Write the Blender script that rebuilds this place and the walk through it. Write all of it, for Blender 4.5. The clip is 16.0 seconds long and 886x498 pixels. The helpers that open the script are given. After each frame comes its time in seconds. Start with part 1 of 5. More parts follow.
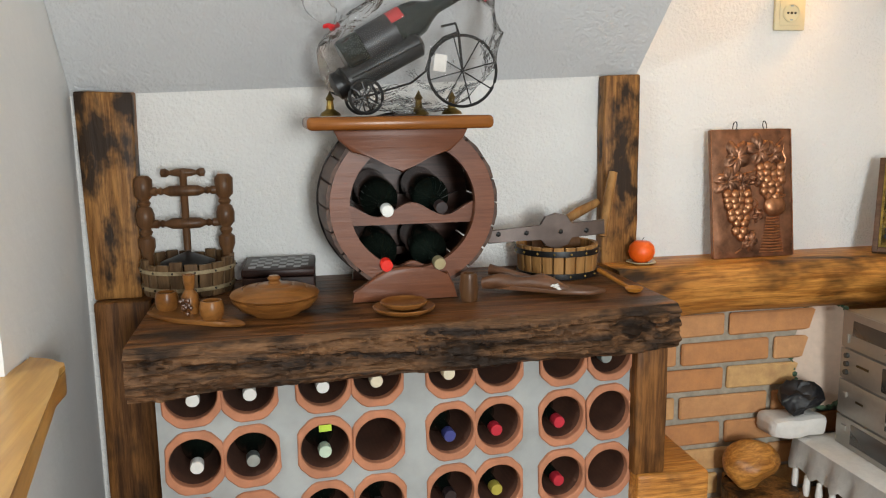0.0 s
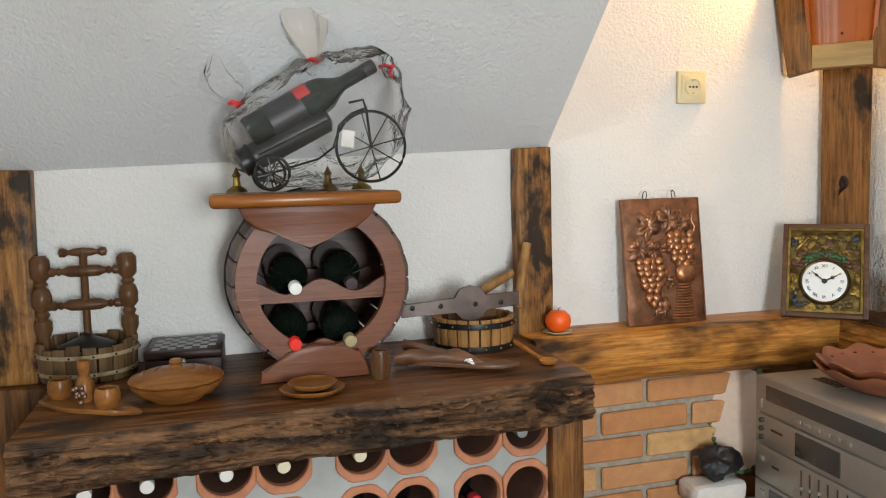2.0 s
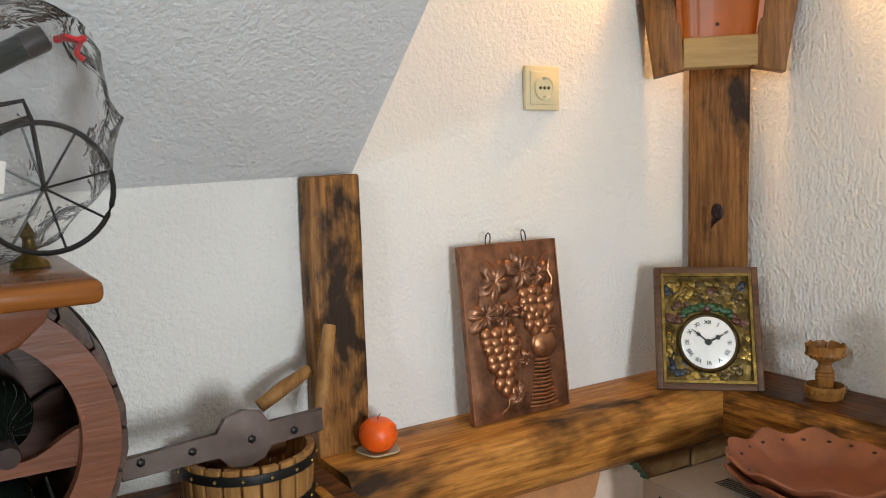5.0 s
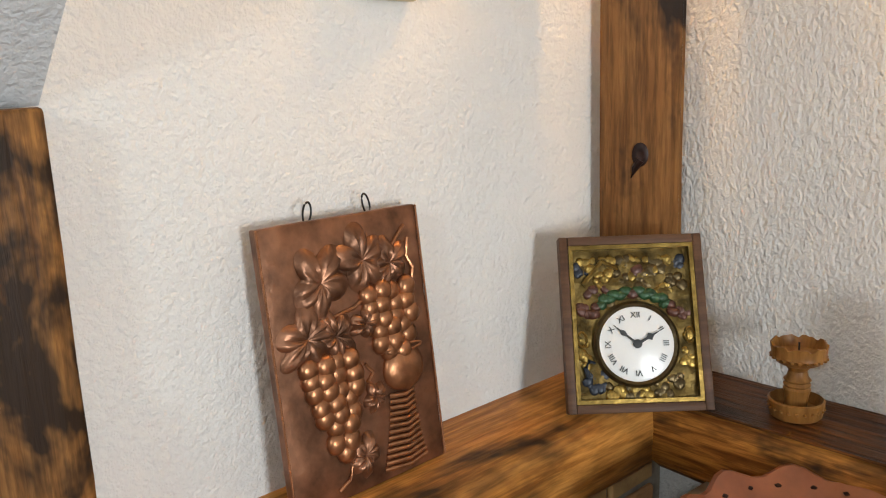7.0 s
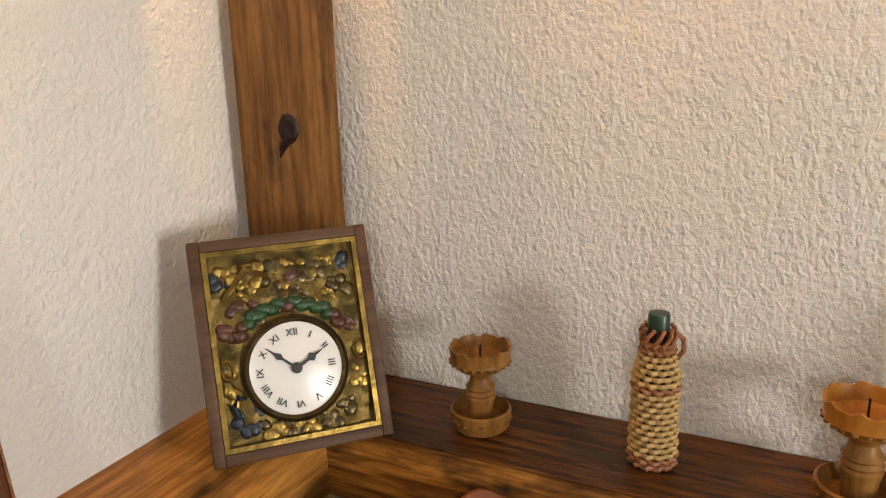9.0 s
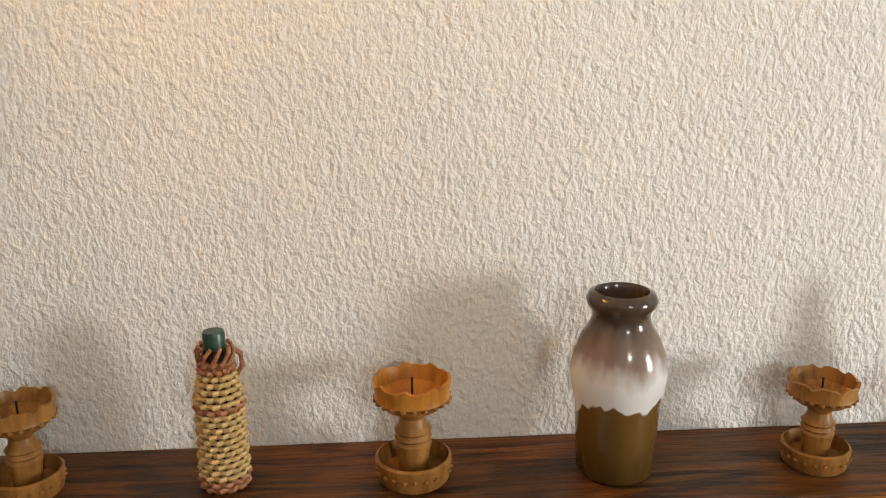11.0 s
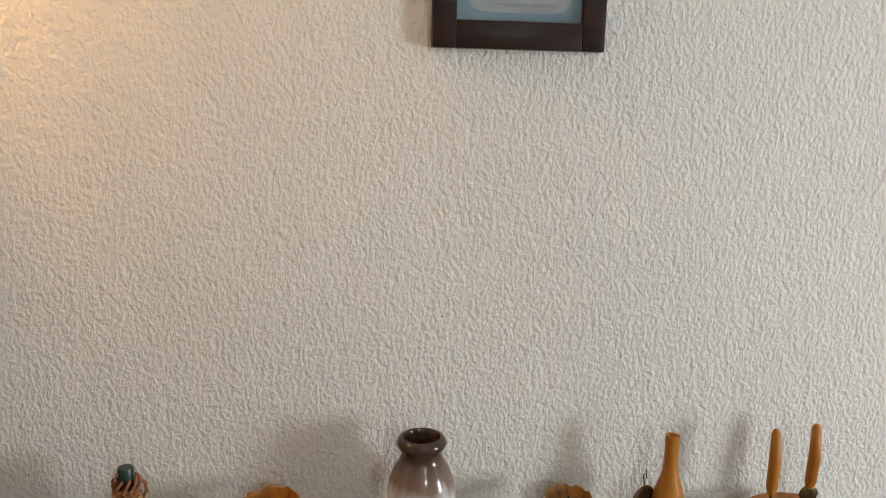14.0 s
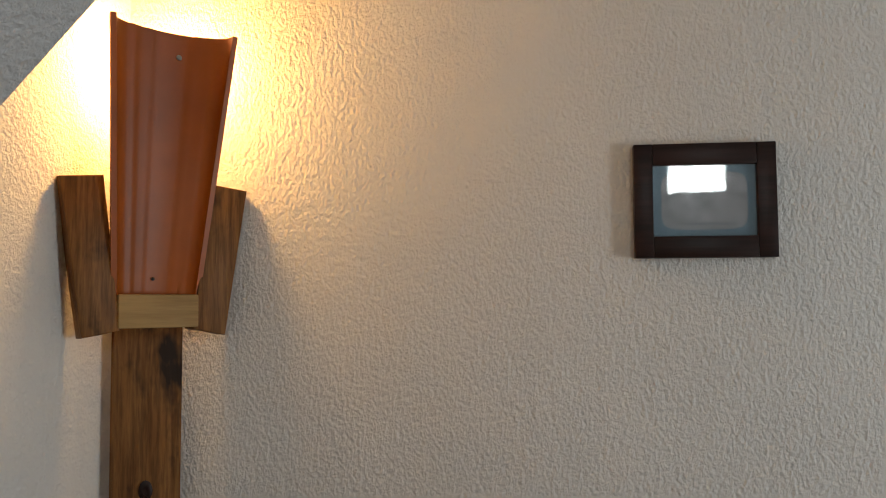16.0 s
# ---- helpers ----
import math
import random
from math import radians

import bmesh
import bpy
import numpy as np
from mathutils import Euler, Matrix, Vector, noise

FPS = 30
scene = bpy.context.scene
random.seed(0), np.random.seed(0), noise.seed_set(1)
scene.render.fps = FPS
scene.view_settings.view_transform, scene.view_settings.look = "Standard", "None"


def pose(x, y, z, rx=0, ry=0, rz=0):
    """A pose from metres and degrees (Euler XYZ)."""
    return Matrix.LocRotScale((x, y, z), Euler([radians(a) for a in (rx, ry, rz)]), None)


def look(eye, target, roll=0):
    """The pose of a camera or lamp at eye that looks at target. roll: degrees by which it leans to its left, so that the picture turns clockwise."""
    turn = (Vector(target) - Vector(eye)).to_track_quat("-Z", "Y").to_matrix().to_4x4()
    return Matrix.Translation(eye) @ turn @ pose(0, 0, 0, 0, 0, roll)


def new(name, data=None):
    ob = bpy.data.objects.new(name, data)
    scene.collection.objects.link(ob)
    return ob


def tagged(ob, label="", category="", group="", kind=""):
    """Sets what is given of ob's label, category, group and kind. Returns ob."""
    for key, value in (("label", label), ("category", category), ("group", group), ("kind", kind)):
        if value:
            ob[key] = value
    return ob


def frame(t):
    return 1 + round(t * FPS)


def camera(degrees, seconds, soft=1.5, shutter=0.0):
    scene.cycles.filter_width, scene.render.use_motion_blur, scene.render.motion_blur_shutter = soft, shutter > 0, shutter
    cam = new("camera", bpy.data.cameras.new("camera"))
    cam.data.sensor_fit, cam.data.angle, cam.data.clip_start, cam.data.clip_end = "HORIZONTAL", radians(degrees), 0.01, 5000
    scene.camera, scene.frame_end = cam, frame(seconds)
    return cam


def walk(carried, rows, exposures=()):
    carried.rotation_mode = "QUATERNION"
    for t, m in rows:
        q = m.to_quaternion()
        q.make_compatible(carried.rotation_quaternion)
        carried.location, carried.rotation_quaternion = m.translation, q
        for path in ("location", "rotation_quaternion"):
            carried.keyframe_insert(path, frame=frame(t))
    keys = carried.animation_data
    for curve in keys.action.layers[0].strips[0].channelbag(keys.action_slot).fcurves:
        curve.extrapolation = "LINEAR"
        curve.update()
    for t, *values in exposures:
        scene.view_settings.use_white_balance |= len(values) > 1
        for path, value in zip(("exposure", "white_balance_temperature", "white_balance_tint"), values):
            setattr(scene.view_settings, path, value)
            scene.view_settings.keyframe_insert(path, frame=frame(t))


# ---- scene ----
cam = camera(57.7, 16.0, soft=1.1)
PATH = [
    (0, (-1.681, -1.8, 1.283), (-1.296, 0.135, 0.951), -0.8),
    (0.5, (-1.668, -1.808, 1.291), (-1.247, 0.127, 1.01), -1.1),
    (1, (-1.651, -1.81, 1.293), (-1.185, 0.121, 1.058), -1.2),
    (1.5, (-1.64, -1.805, 1.298), (-1.133, 0.119, 1.094), -1.3),
    (2, (-1.624, -1.792, 1.303), (-1.084, 0.125, 1.123), -1.4),
    (2.5, (-1.606, -1.732, 1.311), (-1.012, 0.171, 1.154), -1.4),
    (3, (-1.591, -1.612, 1.336), (-0.909, 0.263, 1.205), -1.5),
    (3.5, (-1.574, -1.486, 1.357), (-0.79, 0.35, 1.237), -1.6),
    (4, (-1.549, -1.396, 1.37), (-0.669, 0.396, 1.244), -1.6),
    (4.2, (-1.525, -1.369, 1.373), (-0.62, 0.409, 1.24), -1.6),
    (6.3, (-1.237, -0.818, 1.386), (0.034, 0.685, 1.034), -1.7),
    (6.5, (-1.197, -0.798, 1.371), (0.076, 0.704, 1.02), -2.0),
    (7, (-1.076, -0.752, 1.373), (0.243, 0.697, 0.971), -2.0),
    (7.5, (-0.955, -0.716, 1.376), (0.456, 0.628, 0.927), -1.7),
    (8, (-0.884, -0.717, 1.382), (0.606, 0.521, 0.884), -1.5),
    (8.5, (-0.844, -0.697, 1.383), (0.745, 0.399, 0.86), -1.7),
    (9, (-0.841, -0.671, 1.38), (0.877, 0.197, 0.837), -1.3),
    (9.5, (-0.817, -0.686, 1.379), (0.986, -0.034, 0.809), -1.5),
    (10, (-0.818, -0.685, 1.373), (1.067, -0.326, 0.809), -0.9),
    (10.2, (-0.826, -0.69, 1.356), (1.087, -0.43, 0.831), -0.9),
    (12.3, (-0.811, -0.745, 1.465), (1.025, -1.175, 0.8), 1.4),
    (12.5, (-0.832, -0.763, 1.482), (1.007, -1.191, 0.824), 1.5),
    (13, (-0.923, -0.802, 1.503), (0.953, -1.219, 0.947), 1.5),
    (13.5, (-1.02, -0.831, 1.565), (0.88, -1.164, 1.036), 1.4),
    (14, (-1.122, -0.822, 1.604), (0.824, -1.06, 1.211), 0.8),
    (14.5, (-1.21, -0.784, 1.656), (0.76, -0.933, 1.344), 0.2),
    (15, (-1.318, -0.811, 1.552), (0.682, -0.792, 1.534), -0.5),
    (15.5, (-1.391, -0.804, 1.565), (0.602, -0.654, 1.64), -0.7),
    (16, (-1.431, -0.783, 1.574), (0.548, -0.534, 1.723), -0.7),
]
walk(cam, [(t, look(eye, target, roll)) for t, eye, target, roll in PATH],
     [(0, 0.22, 7150, 10), (2, 0.14, 7050, 10), (4, -0.06, 7000, 10), (6.5, 0.06, 6950, 10), (8, 0.06, 7700, 16), (9, 0.02, 8300, 16), (10, 0.22, 8300, 14), (12.5, 0.0, 6700, 10), (13.5, -0.22, 6900, 10), (14, -0.42, 7200, 10), (14.5, -0.80, 7400, 10), (15, -0.97, 7100, 10), (16, -1.3, 7100, 10)])

# ---- world, daylight and lamps ----
world = bpy.data.worlds.new("world")
scene.world = world
world.use_nodes = True
wn = world.node_tree
sky = wn.nodes.new("ShaderNodeTexSky")
sky.sky_type = "NISHITA"
sky.sun_disc = False
sky.sun_elevation, sky.sun_rotation = radians(35), radians(150)
wn.links.new(sky.outputs[0], wn.nodes["Background"].inputs[0])
wn.nodes["Background"].inputs[1].default_value = 0.1


def area_light(name, m, sx, sy, watts, colour):
    d = bpy.data.lights.new(name, "AREA")
    d.shape, d.size, d.size_y, d.energy, d.color = "RECTANGLE", sx, sy, watts, colour
    ob = new(name, d)
    ob.matrix_world = m
    return ob


# daylight through the window behind the walker and the small west window
area_light("daylight_south", look((-1.30, -3.17, 1.25), (-0.95, 0, 1.1)), 0.40, 0.65, 56, (0.79, 0.90, 1.0))
area_light("daylight_west", look((-3.57, -1.703, 2.37), (0, -1.3, 1.3)), 0.33, 0.215, 26, (0.76, 0.90, 1.0))
bulb = bpy.data.lights.new("bulb_light", "POINT")
bulb.energy, bulb.color, bulb.shadow_soft_size = 26, (1.0, 0.565, 0.19), 0.03
new("bulb_light", bulb).location = (-0.088, -0.096, 2.02)


# ---- materials ----
def material(name, rough=0.6, metal=0.0):
    m = bpy.data.materials.new(name)
    m.use_nodes = True
    b = m.node_tree.nodes["Principled BSDF"]
    b.inputs["Roughness"].default_value, b.inputs["Metallic"].default_value = rough, metal
    return m, m.node_tree, b


def coords(nt, scale=(1, 1, 1), rot=(0, 0, 0)):
    tc, mp = nt.nodes.new("ShaderNodeTexCoord"), nt.nodes.new("ShaderNodeMapping")
    mp.inputs["Scale"].default_value = scale
    mp.inputs["Rotation"].default_value = rot
    nt.links.new(tc.outputs["Object"], mp.inputs["Vector"])
    info, add = nt.nodes.new("ShaderNodeObjectInfo"), nt.nodes.new("ShaderNodeVectorMath")
    mul = nt.nodes.new("ShaderNodeMath")
    mul.operation, mul.inputs[1].default_value = "MULTIPLY", 37.0
    nt.links.new(info.outputs["Random"], mul.inputs[0])
    nt.links.new(mp.outputs[0], add.inputs[0])
    nt.links.new(mul.outputs[0], add.inputs[1])
    return add.outputs[0]


def noise_tex(nt, vec, scale, detail=4, rough=0.55, dist=0.0):
    n = nt.nodes.new("ShaderNodeTexNoise")
    for k, v in (("Scale", scale), ("Detail", detail), ("Roughness", rough), ("Distortion", dist)):
        n.inputs[k].default_value = v
    nt.links.new(vec, n.inputs["Vector"])
    return n.outputs["Fac"]


def ramp(nt, fac, stops):
    r = nt.nodes.new("ShaderNodeValToRGB")
    while len(r.color_ramp.elements) < len(stops):
        r.color_ramp.elements.new(0.5)
    for e, (p, c) in zip(r.color_ramp.elements, stops):
        e.position, e.color = p, (*c, 1)
    nt.links.new(fac, r.inputs[0])
    return r.outputs[0]


def mix(nt, fac, a, b, mode="MIX"):
    x = nt.nodes.new("ShaderNodeMix")
    x.data_type, x.blend_type = "RGBA", mode
    for sock, v in ((x.inputs[0], fac), (x.inputs[6], a), (x.inputs[7], b)):
        if isinstance(v, (int, float)):
            sock.default_value = v
        elif isinstance(v, tuple):
            sock.default_value = (*v, 1)
        else:
            nt.links.new(v, sock)
    return x.outputs[2]


def bump(nt, b, height, strength, dist):
    n = nt.nodes.new("ShaderNodeBump")
    n.inputs["Strength"].default_value, n.inputs["Distance"].default_value = strength, dist
    nt.links.new(height, n.inputs["Height"])
    nt.links.new(n.outputs[0], b.inputs["Normal"])


def plaster(name, colour, grain, strength, stretch=(1, 1, 1)):
    m, nt, b = material(name, 0.9)
    v = coords(nt, stretch)
    big = noise_tex(nt, v, 2.5, 3)
    nt.links.new(ramp(nt, big, [(0.3, tuple(c * 0.93 for c in colour)), (0.7, colour)]), b.inputs["Base Color"])
    h1, h2 = noise_tex(nt, v, grain, 4, 0.58, 0.3), noise_tex(nt, v, grain * 0.4, 3, 0.6)
    add = nt.nodes.new("ShaderNodeMath")
    add.operation, add.inputs[2].default_value = "MULTIPLY_ADD", 0.0
    add.inputs[1].default_value = 0.6
    nt.links.new(h2, add.inputs[0])
    nt.links.new(h1, add.inputs[2])
    bump(nt, b, add.outputs[0], strength, 0.012)
    return m


def wood(name, light, dark, axis, burn=0.5, rough=0.45, grain=70, relief=0.35, spot=7.0, burnt=(0.018, 0.010, 0.006), deep=0.004):
    m, nt, b = material(name, rough)
    sc = [1, 1, 1]
    sc["xyz".index(axis)] = 0.07
    v = coords(nt, tuple(sc))
    vb = coords(nt, tuple(0.55 if s == 0.07 else 1 for s in sc))
    g = noise_tex(nt, v, grain, 5, 0.6, 0.6)
    base = ramp(nt, g, [(0.36, dark), (0.60, light)])
    fine = noise_tex(nt, v, grain * 3.3, 3, 0.7)
    b.inputs["Specular IOR Level"].default_value = 0.2
    base = mix(nt, 0.6 if burn else 0.2, base, ramp(nt, fine, [(0.38, (0.35, 0.32, 0.30)), (0.58, (1, 1, 1))]), "MULTIPLY")
    col = base
    if burn:
        fac = ramp(nt, noise_tex(nt, vb, spot, 4, 0.62, 0.2), [(0.60 - 0.16 * burn, (0, 0, 0)), (0.73 - 0.155 * burn, (0.96, 0.96, 0.96))])
        col = mix(nt, fac, base, burnt)
    nt.links.new(col, b.inputs["Base Color"])
    bump(nt, b, g, relief, deep)
    return m


def plain(name, colour, rough=0.5, metal=0.0, vary=0.25, scale=40, relief=0.1, coat=0.0):
    m, nt, b = material(name, rough, metal)
    n = noise_tex(nt, coords(nt), scale, 4)
    lo = tuple(c * (1 - vary) for c in colour)
    nt.links.new(ramp(nt, n, [(0.3, lo), (0.7, colour)]), b.inputs["Base Color"])
    if coat:
        b.inputs["Coat Weight"].default_value = coat
    if relief:
        bump(nt, b, n, relief, 0.003)
    return m


PLASTER = plaster("plaster_rough", (0.78, 0.76, 0.73), 140, 0.55)
PLASTER_RIGHT = plaster("plaster_coarse", (0.76, 0.73, 0.69), 150, 0.68, (1, 1, 0.74))
PLASTER_SMOOTH = plaster("plaster_smooth", (0.78, 0.77, 0.75), 40, 0.12)
# one grey for flat ceiling and slope, about a quarter below the walls
CEILING = plaster("ceiling_grey", (0.58, 0.585, 0.59), 130, 0.5)
FLOOR_WOOD = wood("floor_wood", (0.30, 0.17, 0.08), (0.16, 0.08, 0.035), "y", 0, 0.4)
BURNT_X = wood("scorched_beam_x", (0.58, 0.25, 0.058), (0.36, 0.13, 0.026), "x", 0.52, 0.38, 60, spot=6)
BURNT_Y = wood("scorched_beam_y", (0.52, 0.205, 0.04), (0.19, 0.058, 0.010), "y", 0.66, 0.38, 80, spot=9)
BURNT_TOP = wood("grooved_dark_top", (0.17, 0.06, 0.015), (0.025, 0.010, 0.004), "y", 0.45, 0.4, 90, 1.0, 7)
BURNT_Z = wood("scorched_post", (0.38, 0.175, 0.053), (0.19, 0.078, 0.021), "z", 0.84, 0.5, 70, spot=15)
POST_Z = wood("brown_post", (0.28, 0.125, 0.036), (0.17, 0.068, 0.018), "z", 0.5, 0.5, 50, spot=12)
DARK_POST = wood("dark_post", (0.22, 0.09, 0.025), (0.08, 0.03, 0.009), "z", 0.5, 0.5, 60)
SLAB = wood("old_slab", (0.20, 0.075, 0.022), (0.05, 0.019, 0.007), "x", 0.45, 0.42, 45, 0.9, 8)
SLAB_BARK = wood("slab_hewn_edge", (0.19, 0.092, 0.042), (0.022, 0.013, 0.009), "x", 0.66, 0.65, 48, 1.0, 12, deep=0.014)
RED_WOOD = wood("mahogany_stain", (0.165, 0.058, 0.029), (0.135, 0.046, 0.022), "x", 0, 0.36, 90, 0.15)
# same stain darkened: shade at the barrel's rear is held in the colour
RED_SHADED = wood("mahogany_shaded", (0.085, 0.035, 0.022), (0.04, 0.016, 0.011), "x", 0, 0.35, 45, 0.15)
STAVE = wood("barrel_stave_wood", (0.10, 0.055, 0.038), (0.05, 0.027, 0.02), "y", 0, 0.5, 50, 0.3)
SHELF_EDGE = wood("varnished_shelf", (0.27, 0.095, 0.022), (0.16, 0.05, 0.011), "x", 0, 0.25, 40, 0.1)
TURNED = wood("turned_walnut", (0.13, 0.06, 0.026), (0.065, 0.028, 0.012), "z", 0, 0.35, 45, 0.12)
TUB_WOOD = wood("tub_oak", (0.36, 0.18, 0.06), (0.22, 0.10, 0.032), "z", 0, 0.5, 55, 0.2)
OLD_TUB = wood("old_tub_oak", (0.15, 0.085, 0.04), (0.075, 0.04, 0.02), "z", 0, 0.5, 55, 0.3)
HONEY = wood("honey_wood", (0.42, 0.165, 0.030), (0.29, 0.10, 0.016), "z", 0, 0.35, 45, 0.1)
HONEY_DARK = wood("bowl_wood", (0.25, 0.098, 0.025), (0.145, 0.052, 0.013), "x", 0, 0.3, 40, 0.1)
CANDLE_WOOD = wood("carved_candle_wood", (0.30, 0.135, 0.036), (0.18, 0.072, 0.017), "z", 0, 0.4, 60, 0.2)
PINE = wood("pine_top", (0.60, 0.33, 0.10), (0.47, 0.23, 0.06), "y", 0, 0.3, 22, 0.05)
FRAME_WOOD = wood("clock_frame_wood", (0.125, 0.062, 0.034), (0.075, 0.036, 0.02), "x", 0, 0.5, 60, 0.1)
DARK_FRAME = wood("dark_frame_wood", (0.030, 0.012, 0.009), (0.016, 0.007, 0.005), "x", 0, 0.4, 60, 0.1)
TERRACOTTA = plain("terracotta_pipe", (0.50, 0.20, 0.105), 0.8, 0, 0.3, 25, 0.3)
# terracotta again, with the shade inside the pipes put into its colour
CLAY_SHADED = plain("clay_bore_shaded", (0.13, 0.048, 0.025), 0.85, 0, 0.3, 25, 0.2)
MORTAR = plain("grey_mortar", (0.36, 0.37, 0.36), 0.85, 0, 0.22, 14, 0.3)
JOINT = plain("joint_mortar", (0.42, 0.36, 0.28), 0.95, 0, 0.3, 60, 0.5)
GLASS_DARK = plain("bottle_glass", (0.008, 0.012, 0.009), 0.08, 0, 0.1, 10, 0)
GLASS_BROWN = plain("bottle_glass_brown", (0.025, 0.012, 0.008), 0.1, 0, 0.1, 10, 0)
IRON = plain("dark_iron", (0.05, 0.043, 0.042), 0.45, 0.8, 0.3, 60, 0.2)
BRONZE_STRAP = plain("brown_strap", (0.13, 0.09, 0.075), 0.4, 0.3, 0.3, 40, 0.15)
BLACK_IRON = plain("black_wire", (0.014, 0.013, 0.013), 0.4, 0.4, 0.2, 60, 0.1)
BRASS = plain("brass", (0.33, 0.21, 0.055), 0.36, 0.9, 0.7, 45, 0.7)
BRASS_DARK = plain("aged_brass", (0.15, 0.095, 0.026), 0.42, 0.85, 0.75, 50, 0.8)
ROPE = plain("pale_hoop", (0.36, 0.27, 0.15), 0.7, 0, 0.4, 90, 0.5)
COPPER = plain("copper_sheet", (0.33, 0.15, 0.082), 0.38, 0.75, 0.7, 30, 0.6)
COPPER_HI = plain("polished_copper", (0.46, 0.20, 0.095), 0.34, 0.85, 0.5, 60, 0.3)
IVORY = plain("ivory_plastic", (0.68, 0.58, 0.36), 0.35, 0, 0.06, 8, 0)
SOCKET_DARK = plain("socket_hole", (0.05, 0.04, 0.03), 0.6)
WHITE = plain("white_enamel", (0.80, 0.80, 0.78), 0.25, 0, 0.04, 12, 0)
BLACK = plain("black_paint", (0.012, 0.012, 0.012), 0.5, 0, 0.1, 30, 0)
GREEN_PAINT = plain("green_enamel", (0.026, 0.085, 0.03), 0.4, 0.2, 0.6, 60, 0.6)
BLUE_PAINT = plain("dark_blue_enamel", (0.02, 0.026, 0.04), 0.4, 0.3, 0.5, 60, 0.5)
RED_PAINT = plain("dull_red_enamel", (0.11, 0.038, 0.022), 0.4, 0.3, 0.5, 60, 0.5)
BROWN_METAL = plain("dark_bronze", (0.11, 0.075, 0.032), 0.35, 0.8, 0.5, 60, 0.5)
TILE_GLAZE = plain("amber_roof_tile", (0.38, 0.085, 0.003), 0.45, 0, 0.3, 9, 0.1)
PALE_BLOCK = wood("pale_block", (0.40, 0.26, 0.11), (0.28, 0.17, 0.07), "x", 0, 0.6, 40, 0.2)
SILVER = plain("brushed_silver", (0.36, 0.33, 0.29), 0.42, 0.6, 0.08, 90, 0.02)
SILVER_DARK = plain("dark_panel", (0.06, 0.055, 0.05), 0.25, 0.2, 0.1, 30, 0)
CLOTH = plain("white_cloth", (0.72, 0.68, 0.63), 0.95, 0, 0.1, 70, 0.5)
PINK_CLOTH = plain("pale_pink_cloth", (0.62, 0.47, 0.37), 0.9, 0, 0.12, 60, 0.3)
GREEN_TRIM = plain("green_trim", (0.07, 0.13, 0.07), 0.8, 0, 0.5, 150, 0.5)
BLACK_BAG = plain("black_bag", (0.010, 0.010, 0.012), 0.5, 0, 0.2, 20, 0.6)
CLAY_BOWL = plain("carved_clay", (0.27, 0.085, 0.038), 0.4, 0, 0.3, 30, 0.2)
LEATHER = plain("brown_leather", (0.15, 0.060, 0.026), 0.42, 0, 0.5, 20, 0.5)
TANGERINE = plain("orange_wax", (0.85, 0.11, 0.008), 0.4, 0, 0.12, 120, 0.3)
STEM = plain("green_leaf", (0.12, 0.13, 0.03), 0.5)
WICKER_PALE = plain("pale_wicker", (0.56, 0.35, 0.13), 0.55, 0, 0.45, 120, 0.3)
WICKER_RED = plain("red_wicker", (0.34, 0.12, 0.045), 0.5, 0, 0.4, 120, 0.3)
CAP_GREEN = plain("dark_green_cap", (0.012, 0.05, 0.032), 0.35)
RED_RIBBON = plain("red_ribbon", (0.60, 0.02, 0.025), 0.35)
LABEL_RED = plain("red_label", (0.45, 0.03, 0.03), 0.5)
CAPS = {k: plain("cap_" + k, c, 0.35, mt, 0.1, 60, 0) for k, c, mt in (("white", (0.75, 0.74, 0.7), 0), ("red", (0.55, 0.03, 0.05), 0.1), ("blue", (0.06, 0.07, 0.25), 0.2),
        ("green", (0.5, 0.62, 0.48), 0), ("silver", (0.40, 0.45, 0.44), 0.8), ("yellow", (0.5, 0.42, 0.08), 0.2), ("bright_red", (0.75, 0.03, 0.02), 0), ("gold", (0.5, 0.42, 0.24), 0.6),
        ("cream", (0.75, 0.66, 0.48), 0), ("dark", (0.03, 0.02, 0.02), 0))}


def brick_material():
    m, nt, b = material("clay_brick", 0.85)
    v = coords(nt)
    info = nt.nodes.new("ShaderNodeObjectInfo")
    tone = ramp(nt, info.outputs["Random"], [(0.0, (0.54, 0.23, 0.085)), (0.5, (0.62, 0.32, 0.14)), (1.0, (0.68, 0.42, 0.17))])
    n = noise_tex(nt, v, 28, 5, 0.65)
    nt.links.new(mix(nt, ramp(nt, n, [(0.35, (0, 0, 0)), (0.75, (0.55, 0.55, 0.55))]), tone, (0.30, 0.13, 0.065)), b.inputs["Base Color"])
    bump(nt, b, n, 0.5, 0.006)
    return m


BRICK = brick_material()


